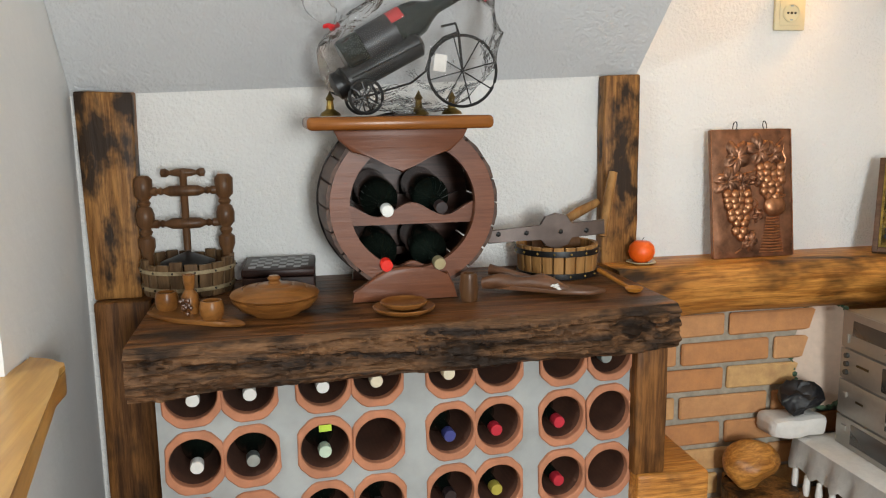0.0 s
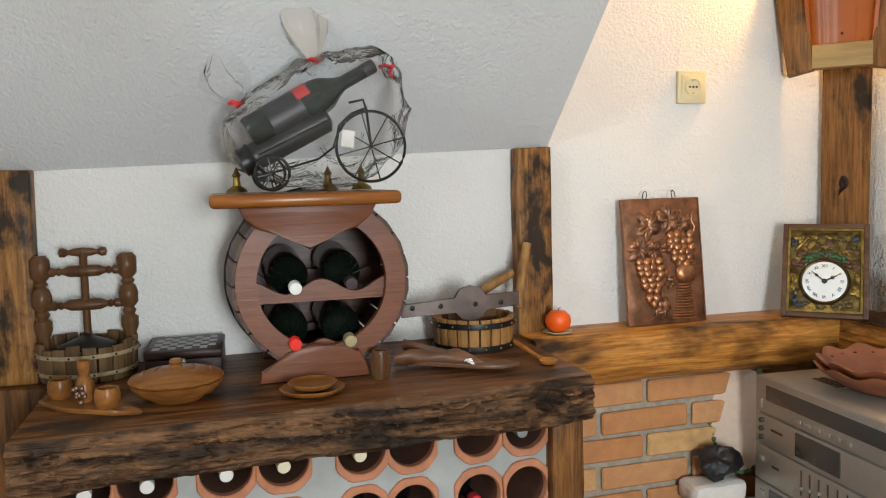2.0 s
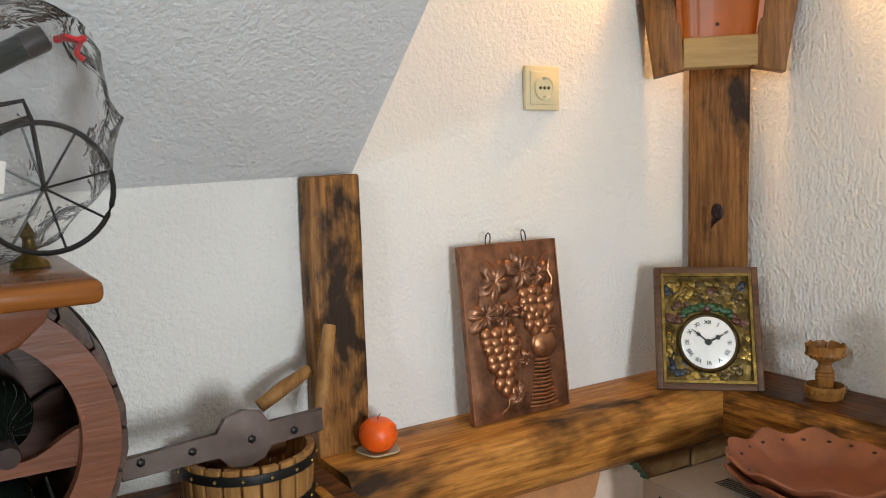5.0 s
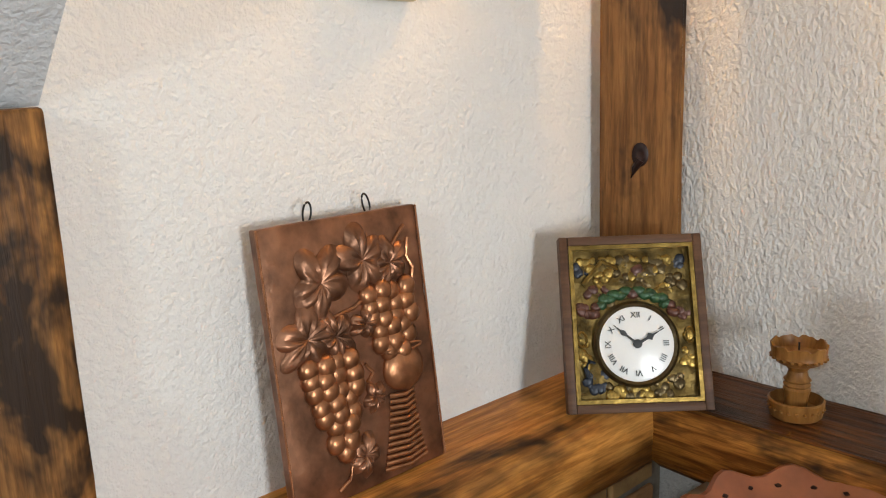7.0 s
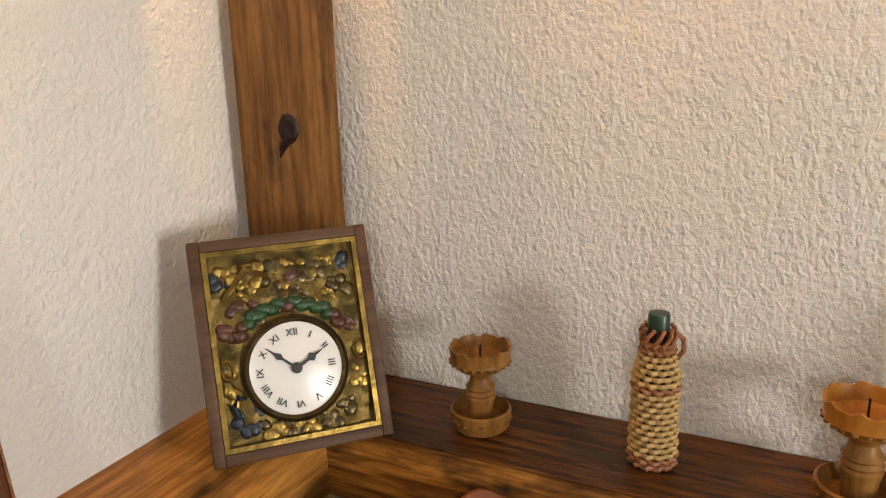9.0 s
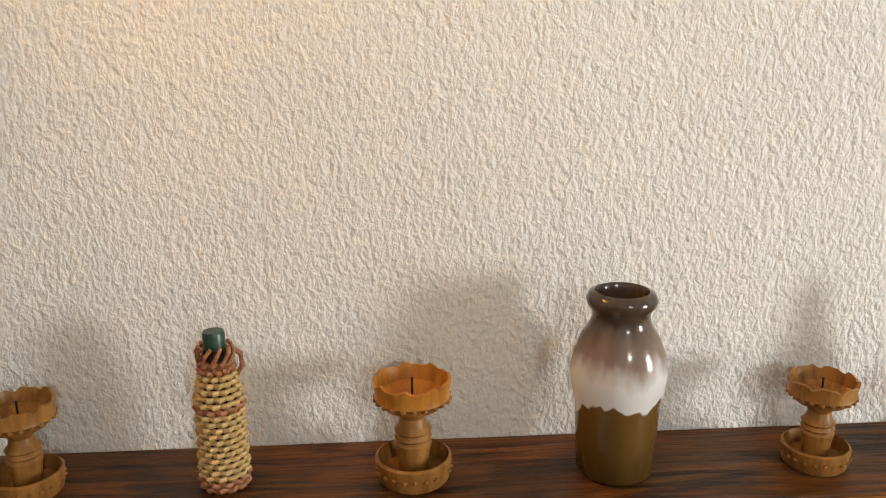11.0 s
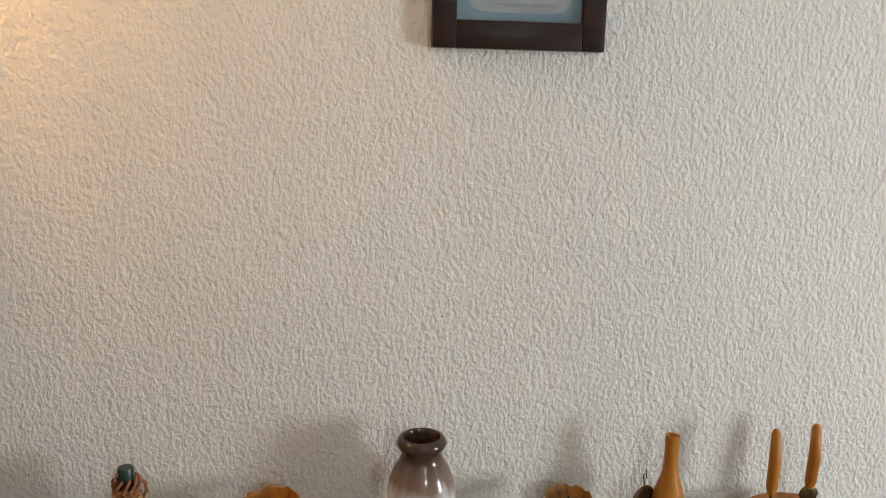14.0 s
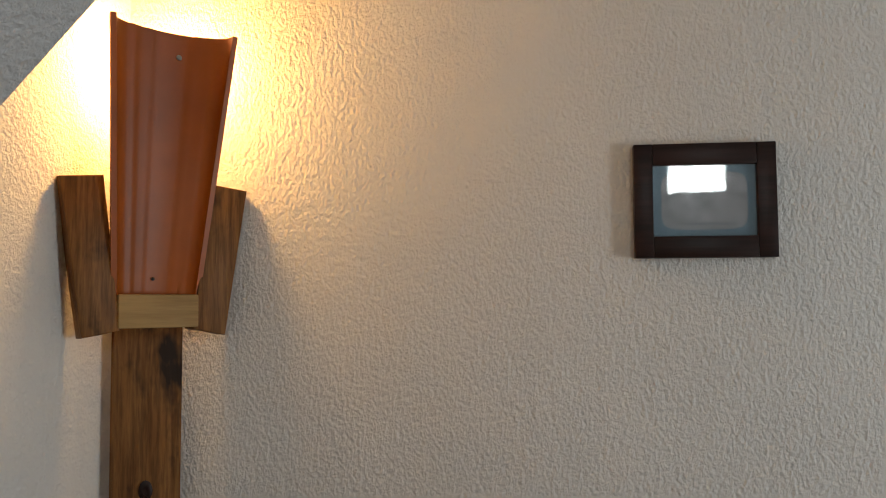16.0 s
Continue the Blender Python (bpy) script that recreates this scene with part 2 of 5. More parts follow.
def vase_material():
    m, nt, b = material("vase_glaze", 0.16)
    tc, sep = nt.nodes.new("ShaderNodeTexCoord"), nt.nodes.new("ShaderNodeSeparateXYZ")
    nt.links.new(tc.outputs["Object"], sep.inputs[0])
    n = noise_tex(nt, coords(nt, (1, 1, 0.5)), 22, 3)
    a = nt.nodes.new("ShaderNodeMath")
    a.operation, a.inputs[1].default_value = "MULTIPLY_ADD", 0.075
    nt.links.new(n, a.inputs[0])
    nt.links.new(sep.outputs["Z"], a.inputs[2])
    rm = nt.nodes.new("ShaderNodeMapRange")
    rm.inputs["From Min"].default_value, rm.inputs["From Max"].default_value = 0.03, 0.24
    nt.links.new(a.outputs[0], rm.inputs["Value"])
    col = ramp(nt, rm.outputs[0], [(0.0, (0.055, 0.027, 0.007)), (0.40, (0.12, 0.06, 0.014)), (0.415, (0.55, 0.53, 0.53)), (0.54, (0.58, 0.55, 0.54)), (0.66, (0.20, 0.13, 0.10)), (0.85, (0.055, 0.032, 0.022))])
    nt.links.new(col, b.inputs["Base Color"])
    return m


def film_material(name="clear_film", fog=0.02, tone=(0.8, 0.79, 0.77)):
    """Clear wrapping film: mostly see-through, with sharp gloss."""
    m = bpy.data.materials.new(name)
    m.use_nodes = True
    nt = m.node_tree
    nt.nodes.remove(nt.nodes["Principled BSDF"])
    tr, gl, mx, lw = (nt.nodes.new("ShaderNode" + k) for k in ("BsdfTransparent", "BsdfGlossy", "MixShader", "Fresnel"))
    lw.inputs["IOR"].default_value = 1.25
    gl.inputs["Roughness"].default_value = 0.07
    tr.inputs["Color"].default_value = (0.99, 0.99, 0.99, 1)
    n = noise_tex(nt, coords(nt), 30, 3, 0.6, 1.0)
    bp = nt.nodes.new("ShaderNodeBump")
    bp.inputs["Strength"].default_value, bp.inputs["Distance"].default_value = 0.7, 0.012
    nt.links.new(n, bp.inputs["Height"])
    nt.links.new(bp.outputs[0], gl.inputs["Normal"])
    nt.links.new(bp.outputs[0], lw.inputs["Normal"])
    df, haze = nt.nodes.new("ShaderNodeBsdfDiffuse"), nt.nodes.new("ShaderNodeMixShader")
    df.inputs["Color"].default_value = (*tone, 1)
    haze.inputs[0].default_value = fog
    nt.links.new(tr.outputs[0], haze.inputs[1])
    nt.links.new(df.outputs[0], haze.inputs[2])
    nt.links.new(lw.outputs[0], mx.inputs[0])
    nt.links.new(haze.outputs[0], mx.inputs[1])
    nt.links.new(gl.outputs[0], mx.inputs[2])
    nt.links.new(mx.outputs[0], nt.nodes["Material Output"].inputs["Surface"])
    return m


def glass_material():
    m, nt, b = material("picture_glass", 0.03)
    b.inputs["Transmission Weight"].default_value = 1.0
    b.inputs["IOR"].default_value = 1.5
    return m


VASE, FILM, GLASS = vase_material(), film_material(), glass_material()
FILM_FOLDS = film_material("gathered_film", 0.42, (0.58, 0.53, 0.47))


# ---- mesh helpers ----
def link(name, bm, mat, smooth=None):
    me = bpy.data.meshes.new(name)
    bmesh.ops.recalc_face_normals(bm, faces=bm.faces)
    bm.to_mesh(me)
    bm.free()
    me.materials.append(mat)
    if smooth is not None:
        me.shade_smooth()
        me.set_sharp_from_angle(angle=radians(smooth))
    return new(name, me)


def part(name, bm, mat, parent, label="", smooth=40):
    ob = link(name, bm, mat, smooth)
    ob.parent = parent
    if label:
        tagged(ob, label)
    return ob


def thing(name, label, category, m, group=""):
    ob = new(name)
    ob.empty_display_size = 0.05
    ob.matrix_world = m
    return tagged(ob, label, category, group)


def structure(name, bm, mat, label, smooth=None):
    return tagged(link(name, bm, mat, smooth), label, kind="structure")


def box(x0, x1, y0, y1, z0, z1, bevel=0.0, bm=None, seg=2):
    bm = bm or bmesh.new()
    m = Matrix.LocRotScale(((x0 + x1) / 2, (y0 + y1) / 2, (z0 + z1) / 2), None, (abs(x1 - x0), abs(y1 - y0), abs(z1 - z0)))
    vs = bmesh.ops.create_cube(bm, size=1, matrix=m)["verts"]
    if bevel:
        es = list({e for v in vs for e in v.link_edges})
        bmesh.ops.bevel(bm, geom=es, offset=bevel, segments=seg, affect="EDGES", profile=0.5)
    return bm


def turn(bm, m, start=0):
    bm.verts.ensure_lookup_table()
    bmesh.ops.transform(bm, matrix=m, verts=bm.verts[start:])
    return bm


def lathe(profile, seg=32, bm=None, m=Matrix(), wobble=None):
    """A turned shape about z from (radius, height) pairs; ends at radius 0 are closed."""
    bm = bm or bmesh.new()
    rings = []
    for r, z in profile:
        if r < 1e-5:
            rings.append([bm.verts.new(m @ Vector((0, 0, z)))])
        else:
            ring = []
            for k in range(seg):
                a = 2 * math.pi * k / seg
                rr, zz = wobble(r, z, a) if wobble else (r, z)
                ring.append(bm.verts.new(m @ Vector((rr * math.cos(a), rr * math.sin(a), zz))))
            rings.append(ring)
    for a, b in zip(rings, rings[1:]):
        for k in range(seg):
            q = [a[k % len(a)], a[(k + 1) % len(a)], b[(k + 1) % len(b)], b[k % len(b)]]
            q = list(dict.fromkeys(q))
            if len(q) > 2:
                bm.faces.new(q)
    return bm


def tube(points, r, seg=8, bm=None, closed=False):
    """A round bar along points; r a number or one for each point."""
    bm = bm or bmesh.new()
    pts = [Vector(p) for p in points]
    n, rings, up = len(pts), [], Vector((0, 0, 1))
    for i, p in enumerate(pts):
        a = pts[(i - 1) % n] if closed or i else p
        b = pts[(i + 1) % n] if closed or i < n - 1 else p
        d = (b - a).normalized()
        ref = up if abs(d.z) < 0.92 else Vector((1, 0, 0))
        u = d.cross(ref).normalized()
        w = u.cross(d)
        rr = r[i] if isinstance(r, (list, tuple)) else r
        rings.append([bm.verts.new(p + rr * (math.cos(2 * math.pi * k / seg) * u + math.sin(2 * math.pi * k / seg) * w)) for k in range(seg)])
    for i in range(n if closed else n - 1):
        a, b = rings[i], rings[(i + 1) % n]
        for k in range(seg):
            bm.faces.new((a[k], a[(k + 1) % seg], b[(k + 1) % seg], b[k]))
    if not closed:
        bm.faces.new(rings[0])
        bm.faces.new(rings[-1][::-1])
    return bm


def arc(r, a0, a1, n, c=(0, 0)):
    return [(c[0] + r * math.cos(a0 + (a1 - a0) * k / n), c[1] + r * math.sin(a0 + (a1 - a0) * k / n)) for k in range(n + 1)]


def prism(outline, depth, bevel=0.0, bm=None):
    """An outline in x, z made solid from y = 0 to y = depth."""
    bm = bm or bmesh.new()
    a = [bm.verts.new((x, 0, z)) for x, z in outline]
    b = [bm.verts.new((x, depth, z)) for x, z in outline]
    f1 = bm.faces.new(a)
    f2 = bm.faces.new(b[::-1])
    n = len(a)
    for k in range(n):
        bm.faces.new((a[k], b[k], b[(k + 1) % n], a[(k + 1) % n]))
    if bevel:
        bmesh.ops.bevel(bm, geom=list(f1.edges) + list(f2.edges), offset=bevel, segments=2, affect="EDGES", profile=0.5)
    return bm


def ring_prism(outer, inner, depth):
    """Two outlines of equal count in x, z, joined into a pierced solid from y = 0 to depth."""
    bm = bmesh.new()
    rows = [[bm.verts.new((x, y, z)) for x, z in o] for o, y in ((outer, 0), (inner, 0), (inner, depth), (outer, depth))]
    n = len(outer)
    for a, b in zip(rows, rows[1:] + rows[:1]):
        for k in range(n):
            bm.faces.new((a[k], a[(k + 1) % n], b[(k + 1) % n], b[k]))
    return bm


def ball(r, scale=(1, 1, 1), at=(0, 0, 0), bm=None, sub=2):
    bm = bm or bmesh.new()
    bmesh.ops.create_icosphere(bm, subdivisions=sub, radius=r, matrix=Matrix.LocRotScale(at, None, scale))
    return bm


def rough_up(bm, amount, scale, cuts=0, seed=0.0):
    """Hew a surface: cut it finer and push it about with noise."""
    if cuts:
        bmesh.ops.subdivide_edges(bm, edges=bm.edges[:], cuts=cuts, use_grid_fill=True)
    for v in bm.verts:
        n = noise.noise_vector(v.co * scale + Vector((seed, seed, seed)))
        v.co += n * amount
    return bm


def letters(name, text, size, m, mat, parent, thick=0.0004):
    """A line of writing as a thin mesh."""
    c = bpy.data.curves.new(name, "FONT")
    c.body, c.size, c.extrude, c.align_x, c.align_y = text, size, thick, "CENTER", "CENTER"
    tmp = bpy.data.objects.new(name, c)
    me = bpy.data.meshes.new_from_object(tmp)
    bpy.data.objects.remove(tmp)
    me.materials.append(mat)
    ob = new(name, me)
    ob.parent, ob.matrix_local = parent, m
    return ob


# ---- structure ----
KNEE_L, KNEE_R = 1.330, 1.367


def knee(x):
    return KNEE_L + (KNEE_R - KNEE_L) * (x + 2.09) / 1.25


def slab_z(x, y):
    """Height of the old slab's top, just under the beam's top."""
    return 0.927


def slab_front(x):
    """The slab's front edge runs a little askew to the wall."""
    return -0.525 + 0.066 * (x + 1.935) / 0.955


BEAM_TOP = 0.93
structure("floor", box(-3.75, 0.15, -3.35, 0.15, -0.1, 0), FLOOR_WOOD, "brown wooden floor of the attic room")
structure("wall_north", box(-2.1, 0.15, 0, 0.15, 0, 2.5), PLASTER, "white rough plaster wall with fine relief")
structure("wall_east", box(0, 0.15, -3.35, 0, 0, 2.5), PLASTER_RIGHT, "white coarse combed plaster wall")
structure("wall_partition", box(-2.25, -2.1, -0.54, 0.15, 0, 2.5), PLASTER_SMOOTH, "smooth white plaster wall beside the post")
structure("wall_north_west", box(-3.75, -2.25, -0.54, -0.39, 0, 2.5), PLASTER_SMOOTH, "smooth white plaster wall")


def wall_with_opening(name, axis, at, a0, a1, o0, o1, z0, z1, label):
    bm = bmesh.new()
    for p0, p1, q0, q1 in ((a0, o0, 0, 2.5), (o1, a1, 0, 2.5), (o0, o1, 0, z0), (o0, o1, z1, 2.5)):
        if axis == "y":
            box(p0, p1, at - 0.15, at, q0, q1, bm=bm)
        else:
            box(at - 0.15, at, p0, p1, q0, q1, bm=bm)
    return structure(name, bm, PLASTER_SMOOTH, label)


wall_with_opening("wall_south", "y", -3.2, -3.6, 0, -1.85, -0.75, 0.75, 1.80, "white plaster wall with a window opening")
wall_with_opening("wall_west", "x", -3.6, -3.35, -0.54, -1.90, -1.51, 2.24, 2.49, "white plaster wall with a small window opening")
structure("ceiling", box(-3.75, 0.15, -3.35, 0.15, 2.5, 2.6), CEILING, "pale grey flat ceiling")


def roof_slope():
    """The roof's underside over the knee wall, with its upright cheek at the east end."""
    bm = bmesh.new()
    run = 0.94
    outline = lambda x, top: [(x, -0.001, knee(x)), (top, -run, 2.499), (top, -0.001, 2.499)]
    a = [bm.verts.new(p) for p in outline(-2.099, -2.099)]
    b = [bm.verts.new(p) for p in outline(-0.856, -0.70)]
    bm.faces.new(a)
    bm.faces.new(b[::-1])
    for k in range(3):
        bm.faces.new((a[k], a[(k + 1) % 3], b[(k + 1) % 3], b[k]))
    return structure("ceiling_slope", bm, CEILING, "sloping pale grey textured attic ceiling")


roof_slope()

# posts and beams


def left_post():
    """The short scorched post, which narrows towards its foot."""
    bm = rough_up(box(-2.083, -1.971, -0.055, -0.002, 0.91, 1.336, 0.004), 0.003, 14, 3)
    for v in bm.verts:
        f = (1.336 - v.co.z) / 0.426
        v.co.x += 0.016 * f * (-1.971 - v.co.x) / 0.11 - 0.008 * f
    return link("post_left", bm, BURNT_Z, 40)


tagged(left_post(), "scorched light-brown wooden post with dark burn spots", kind="structure")
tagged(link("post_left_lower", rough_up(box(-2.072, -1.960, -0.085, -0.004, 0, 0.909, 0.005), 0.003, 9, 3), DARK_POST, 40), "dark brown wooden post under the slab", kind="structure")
tagged(link("post_right", rough_up(box(-0.950, -0.864, -0.045, -0.002, 0.925, 1.364, 0.004), 0.003, 12, 3), BURNT_Z, 40), "scorched wooden post with grain and dark burns", kind="structure")


def corner_post():
    a, b = Vector((-0.094, -0.026, 0)), Vector((-0.039, -0.131, 0))
    n = Vector((1, 0.58, 0)).normalized() * 0.014
    bm = bmesh.new()
    quad = [a, b, b + n, a + n]
    lo = [bm.verts.new(p + Vector((0, 0, 0.93))) for p in quad]
    hi = [bm.verts.new(p + Vector((0, 0, 1.60))) for p in quad]
    bm.faces.new(lo), bm.faces.new(hi[::-1])
    for k in range(4):
        bm.faces.new((lo[k], lo[(k + 1) % 4], hi[(k + 1) % 4], hi[k]))
    bmesh.ops.bevel(bm, geom=bm.edges[:], offset=0.004, segments=2, affect="EDGES")
    post = tagged(link("post_corner", rough_up(bm, 0.0015, 20, 3), POST_Z, 40), "brown wooden post across the corner with a knot", kind="structure")
    k = lathe([(0.004, -0.001), (0.012, 0.0015), (0.009, 0.003), (0.004, 0.0035), (0, 0.001)], 16)
    for v in k.verts:
        v.co.y *= 1.5
    turn(k, look((-0.0675, -0.079, 1.262), (-1, -0.567, 1.262)) @ pose(0, 0, 0, 0, 180, 0))
    tail = look((-0.0672, -0.0795, 1.262), (-1, -0.567, 1.262)) @ pose(0, 0, 0, 0, 180, 0)
    tube([tail @ Vector(p) for p in ((0, -0.008, 0), (-0.008, -0.020, 0.0005), (-0.013, -0.034, -0.001))], [0.007, 0.005, 0.001], 8, k)
    part("knot", k, DARK_FRAME, post, "dark split knot")
    return post


corner_post()


def log_beam(name, axis, a0, a1, depth, z0, z1, mat, label, seed):
    """A hewn beam along a wall with a flat top and a rounded front."""
    n, out = 26, []
    front = [(0.0, z1), (-depth * 0.93, z1), (-depth, z1 - 0.012), (-depth * 1.05, (z0 + z1) / 2 + 0.01), (-depth * 0.98, z0 + 0.02), (-depth * 0.85, z0), (0.0, z0)]
    bm = bmesh.new()
    for i in range(n + 1):
        p = a0 + (a1 - a0) * i / n
        ring = []
        for d, z in front:
            w = noise.noise(Vector((p * 4 + seed, d * 9, z * 9))) * (0.007 if d else 0)
            zz = z if z == z1 else z + w
            ring.append(bm.verts.new((p, d + w, zz) if axis == "x" else (d + w, p, zz)))
        out.append(ring)
    for a, b in zip(out, out[1:]):
        for k in range(len(front)):
            bm.faces.new((a[k], a[(k + 1) % len(front)], b[(k + 1) % len(front)], b[k]))
    bm.faces.new(out[0]), bm.faces.new(out[-1][::-1])
    return structure(name, bm, mat, label, 50)


log_beam("beam_north", "x", -0.95, -0.002, 0.152, 0.812, BEAM_TOP, BURNT_X, "scorched honey-brown wooden beam serving as a ledge", 1.0)
log_beam("beam_east", "y", -1.56, -0.153, 0.138, 0.812, BEAM_TOP - 0.001, BURNT_Y, "dark scorched wooden beam along the plaster wall", 5.0)
structure("beam_plank", box(-0.146, -0.002, -1.558, -0.15, BEAM_TOP - 0.0005, BEAM_TOP + 0.0035, 0.001), BURNT_TOP, "dark grooved top board of the beam")
log_beam("beam_east_far", "y", -3.18, -1.563, 0.15, 0.82, BEAM_TOP - 0.004, BURNT_TOP, "dark brown wooden beam beyond the joint", 9.0)


# ---- wine rack and slab ----
def old_slab():
    """The thick hewn slab over the rack, its front split and furrowed along the grain."""
    bm, nx, nf = bmesh.new(), 300, 22
    rows = []
    for i in range(nx + 1):
        u = i / nx
        x = -1.937 + 0.975 * u
        fy = slab_front(x)
        low = 0.084 + 0.006 * noise.noise(Vector((x * 5, 3.1, 0)))
        row = [bm.verts.new((x, -0.002, 0.927)), bm.verts.new((x, fy * 0.5, 0.927)), bm.verts.new((x, fy + 0.03, 0.927))]
        knot = math.exp(-((x + 1.06) / 0.05) ** 2)
        for k in range(nf + 1):
            v = k / nf
            round_in = 0.014 * (max(0, 1 - v * 7) ** 2 + max(0, v * 6 - 5) ** 2)
            furrow = noise.noise(Vector((x * 7, v * 9 + 0.8 * math.sin(x * 6), 2.0))) * 0.011
            split = -abs(noise.noise(Vector((x * 13, v * 17 + noise.noise(Vector((x * 9, v, 4.0))) * 3, 7.0)))) * 0.014
            grit = noise.noise(Vector((x * 85, v * 12, 9.0))) * 0.0045
            burl = knot * 0.014 * math.cos(3.6 * math.hypot((x + 1.06) / 0.035, (v - 0.5) * 3))
            edge = min(1.0, 0.25 + v * 5)
            y = fy + round_in - (furrow + split + grit + burl) * edge
            row.append(bm.verts.new((x, y, 0.9265 - 0.003 * (v > 0) - low * v + 0.004 * noise.noise(Vector((x * 20, v * 6, 5.0))) * edge)))
        row += [bm.verts.new((x, fy * 0.6, 0.927 - low)), bm.verts.new((x, -0.002, 0.927 - low))]
        rows.append(row)
    n = len(rows[0])
    for a, b in zip(rows, rows[1:]):
        for k in range(n):
            bm.faces.new((a[k], a[(k + 1) % n], b[(k + 1) % n], b[k]))
    bm.faces.new(rows[0]), bm.faces.new(rows[-1][::-1])
    ob = link("slab_table", bm, SLAB, 50)
    ob.data.materials.append(SLAB_BARK)
    for f in ob.data.polygons:
        if f.center.z < 0.9245:
            f.material_index = 1
    return tagged(ob, "thick dark old wooden slab with a rough hewn front edge", "table")


old_slab()

RACK = pose(-1.463, -0.441, 0, 0, 0, 4.6) @ pose(0, 0.25, 0)
COLS = [-0.384, -0.290, -0.165, -0.069, 0.066, 0.158, 0.286, 0.384]
ROWS = [0.829, 0.709, 0.589, 0.469, 0.349, 0.229, 0.109]


def wine_rack():
    rack = thing("wine_rack", "wine rack of paired terracotta pipes set in grey mortar", "wine rack", RACK)
    xb = [-0.436] + [(a + b) / 2 for a, b in zip(COLS, COLS[1:])] + [0.440]
    zb = [0.860] + [(a + b) / 2 for a, b in zip(ROWS, ROWS[1:])] + [0.0]
    bm = bmesh.new()
    for r, z in enumerate(ROWS):
        for c, x in enumerate(COLS):
            inner, outer = [], []
            for k in range(16):
                a = math.pi * k / 8
                ca, sa = math.cos(a), math.sin(a)
                inner.append(bm.verts.new((x + 0.0462 * ca, -0.243, z + 0.0462 * sa)))
                s = 1 / max(abs(ca), abs(sa))
                ox, oz = ca * s, sa * s
                outer.append(bm.verts.new((x + ox * ((xb[c + 1] - x) if ox > 0 else (x - xb[c])), -0.243, z + oz * ((zb[r] - z) if oz > 0 else (z - zb[r + 1])))))
            for k in range(16):
                bm.faces.new((inner[k], inner[(k + 1) % 16], outer[(k + 1) % 16], outer[k]))
    for x0, x1 in ((-0.440, -0.436), (0.440, 0.444)):
        box(x0, x1, -0.243, -0.01, 0, 0.83, bm=bm)
    bmesh.ops.remove_doubles(bm, verts=bm.verts[:], dist=0.0005)
    part("mortar_face", bm, MORTAR, rack, smooth=None)
    part("back", box(-0.436, 0.440, -0.02, -0.008, 0, 0.83), CLAY_SHADED, rack, smooth=None)
    octa = []
    for k in range(32):
        a = 2 * math.pi * (k + 0.5) / 32
        m8 = (a - math.pi / 8) % (math.pi / 4) - math.pi / 8
        rr = 0.056 / math.cos(m8)
        octa.append((max(-0.0478, min(0.0478, rr * math.cos(a))), rr * math.sin(a)))
    circ = [(0.0428 * math.cos(2 * math.pi * (k + 0.5) / 32), 0.0428 * math.sin(2 * math.pi * (k + 0.5) / 32)) for k in range(32)]
    pipe = ring_prism(octa, circ, 0.018)
    me = bpy.data.meshes.new("pipe_rim")
    bmesh.ops.recalc_face_normals(pipe, faces=pipe.faces)
    bmesh.ops.bevel(pipe, geom=[e for e in pipe.edges if len(e.link_faces) == 2 and e.calc_face_angle() > 1.2], offset=0.002, segments=1, affect="EDGES")
    pipe.to_mesh(me), pipe.free()
    me.materials.append(TERRACOTTA)
    # the bore wears the darkened clay, so its depth shade is painted in
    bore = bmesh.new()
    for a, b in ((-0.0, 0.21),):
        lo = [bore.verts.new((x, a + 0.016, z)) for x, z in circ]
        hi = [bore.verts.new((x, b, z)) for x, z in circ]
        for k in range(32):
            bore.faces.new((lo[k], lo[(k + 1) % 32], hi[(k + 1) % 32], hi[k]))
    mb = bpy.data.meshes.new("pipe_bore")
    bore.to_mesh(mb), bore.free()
    mb.materials.append(CLAY_SHADED)
    rng = random.Random(4)
    for z in ROWS:
        for x in COLS:
            p = new("pipe", me)
            p.parent = rack
            p.matrix_local = pose(x, -0.250 + rng.uniform(-0.002, 0.002), z, 0, rng.uniform(-3, 3), 0)
            q = new("bore", mb)
            q.parent = p
    return rack


wine_rack()
BOTTLE = [(0, 0), (0.034, 0.0), (0.0375, 0.006), (0.0375, 0.155), (0.034, 0.175), (0.020, 0.200), (0.0145, 0.215), (0.0140, 0.272)]
NECK = [(0.0148, 0.264), (0.0150, 0.287), (0.0138, 0.290), (0, 0.2905)]


def bottle(m, cap, label, glass=None, name="wine_bottle", group="bottles in the rack", s=1.0, fat=1.0):
    """A bottle along its own z axis, base at the origin."""
    t = thing(name, label, "bottle", m, group)
    part("glass_body", lathe([(r * s * (fat if r > 0.03 else 1), z * s) for r, z in BOTTLE], 28), glass or GLASS_DARK, t)
    part("capsule", lathe([(r * s, z * s) for r, z in NECK], 20), CAPS[cap], t, cap.replace("_", " ") + " capsule")
    return t


for r, caps in enumerate((("white", "white", "white", "cream", "cream", None, None, "silver"), ("white", "silver", "green", None, "blue", "red", "red", None), (None, None, "dark", "dark", "dark", "yellow", "red", None))):
    for c, cap in enumerate(caps):
        if cap:
            words = "dark glass wine bottle in a clay pipe, %s capsule" % {"cream": "cream", "white": "white", "green": "pale green", "red": "red", "blue": "blue", "silver": "silver", "dark": "dark", "yellow": "yellow"}[cap]
            bottle(RACK @ pose(COLS[c] + 0.002, 0.0, ROWS[r] - 0.0125, 91, 0, 0), cap, words, s=0.79)
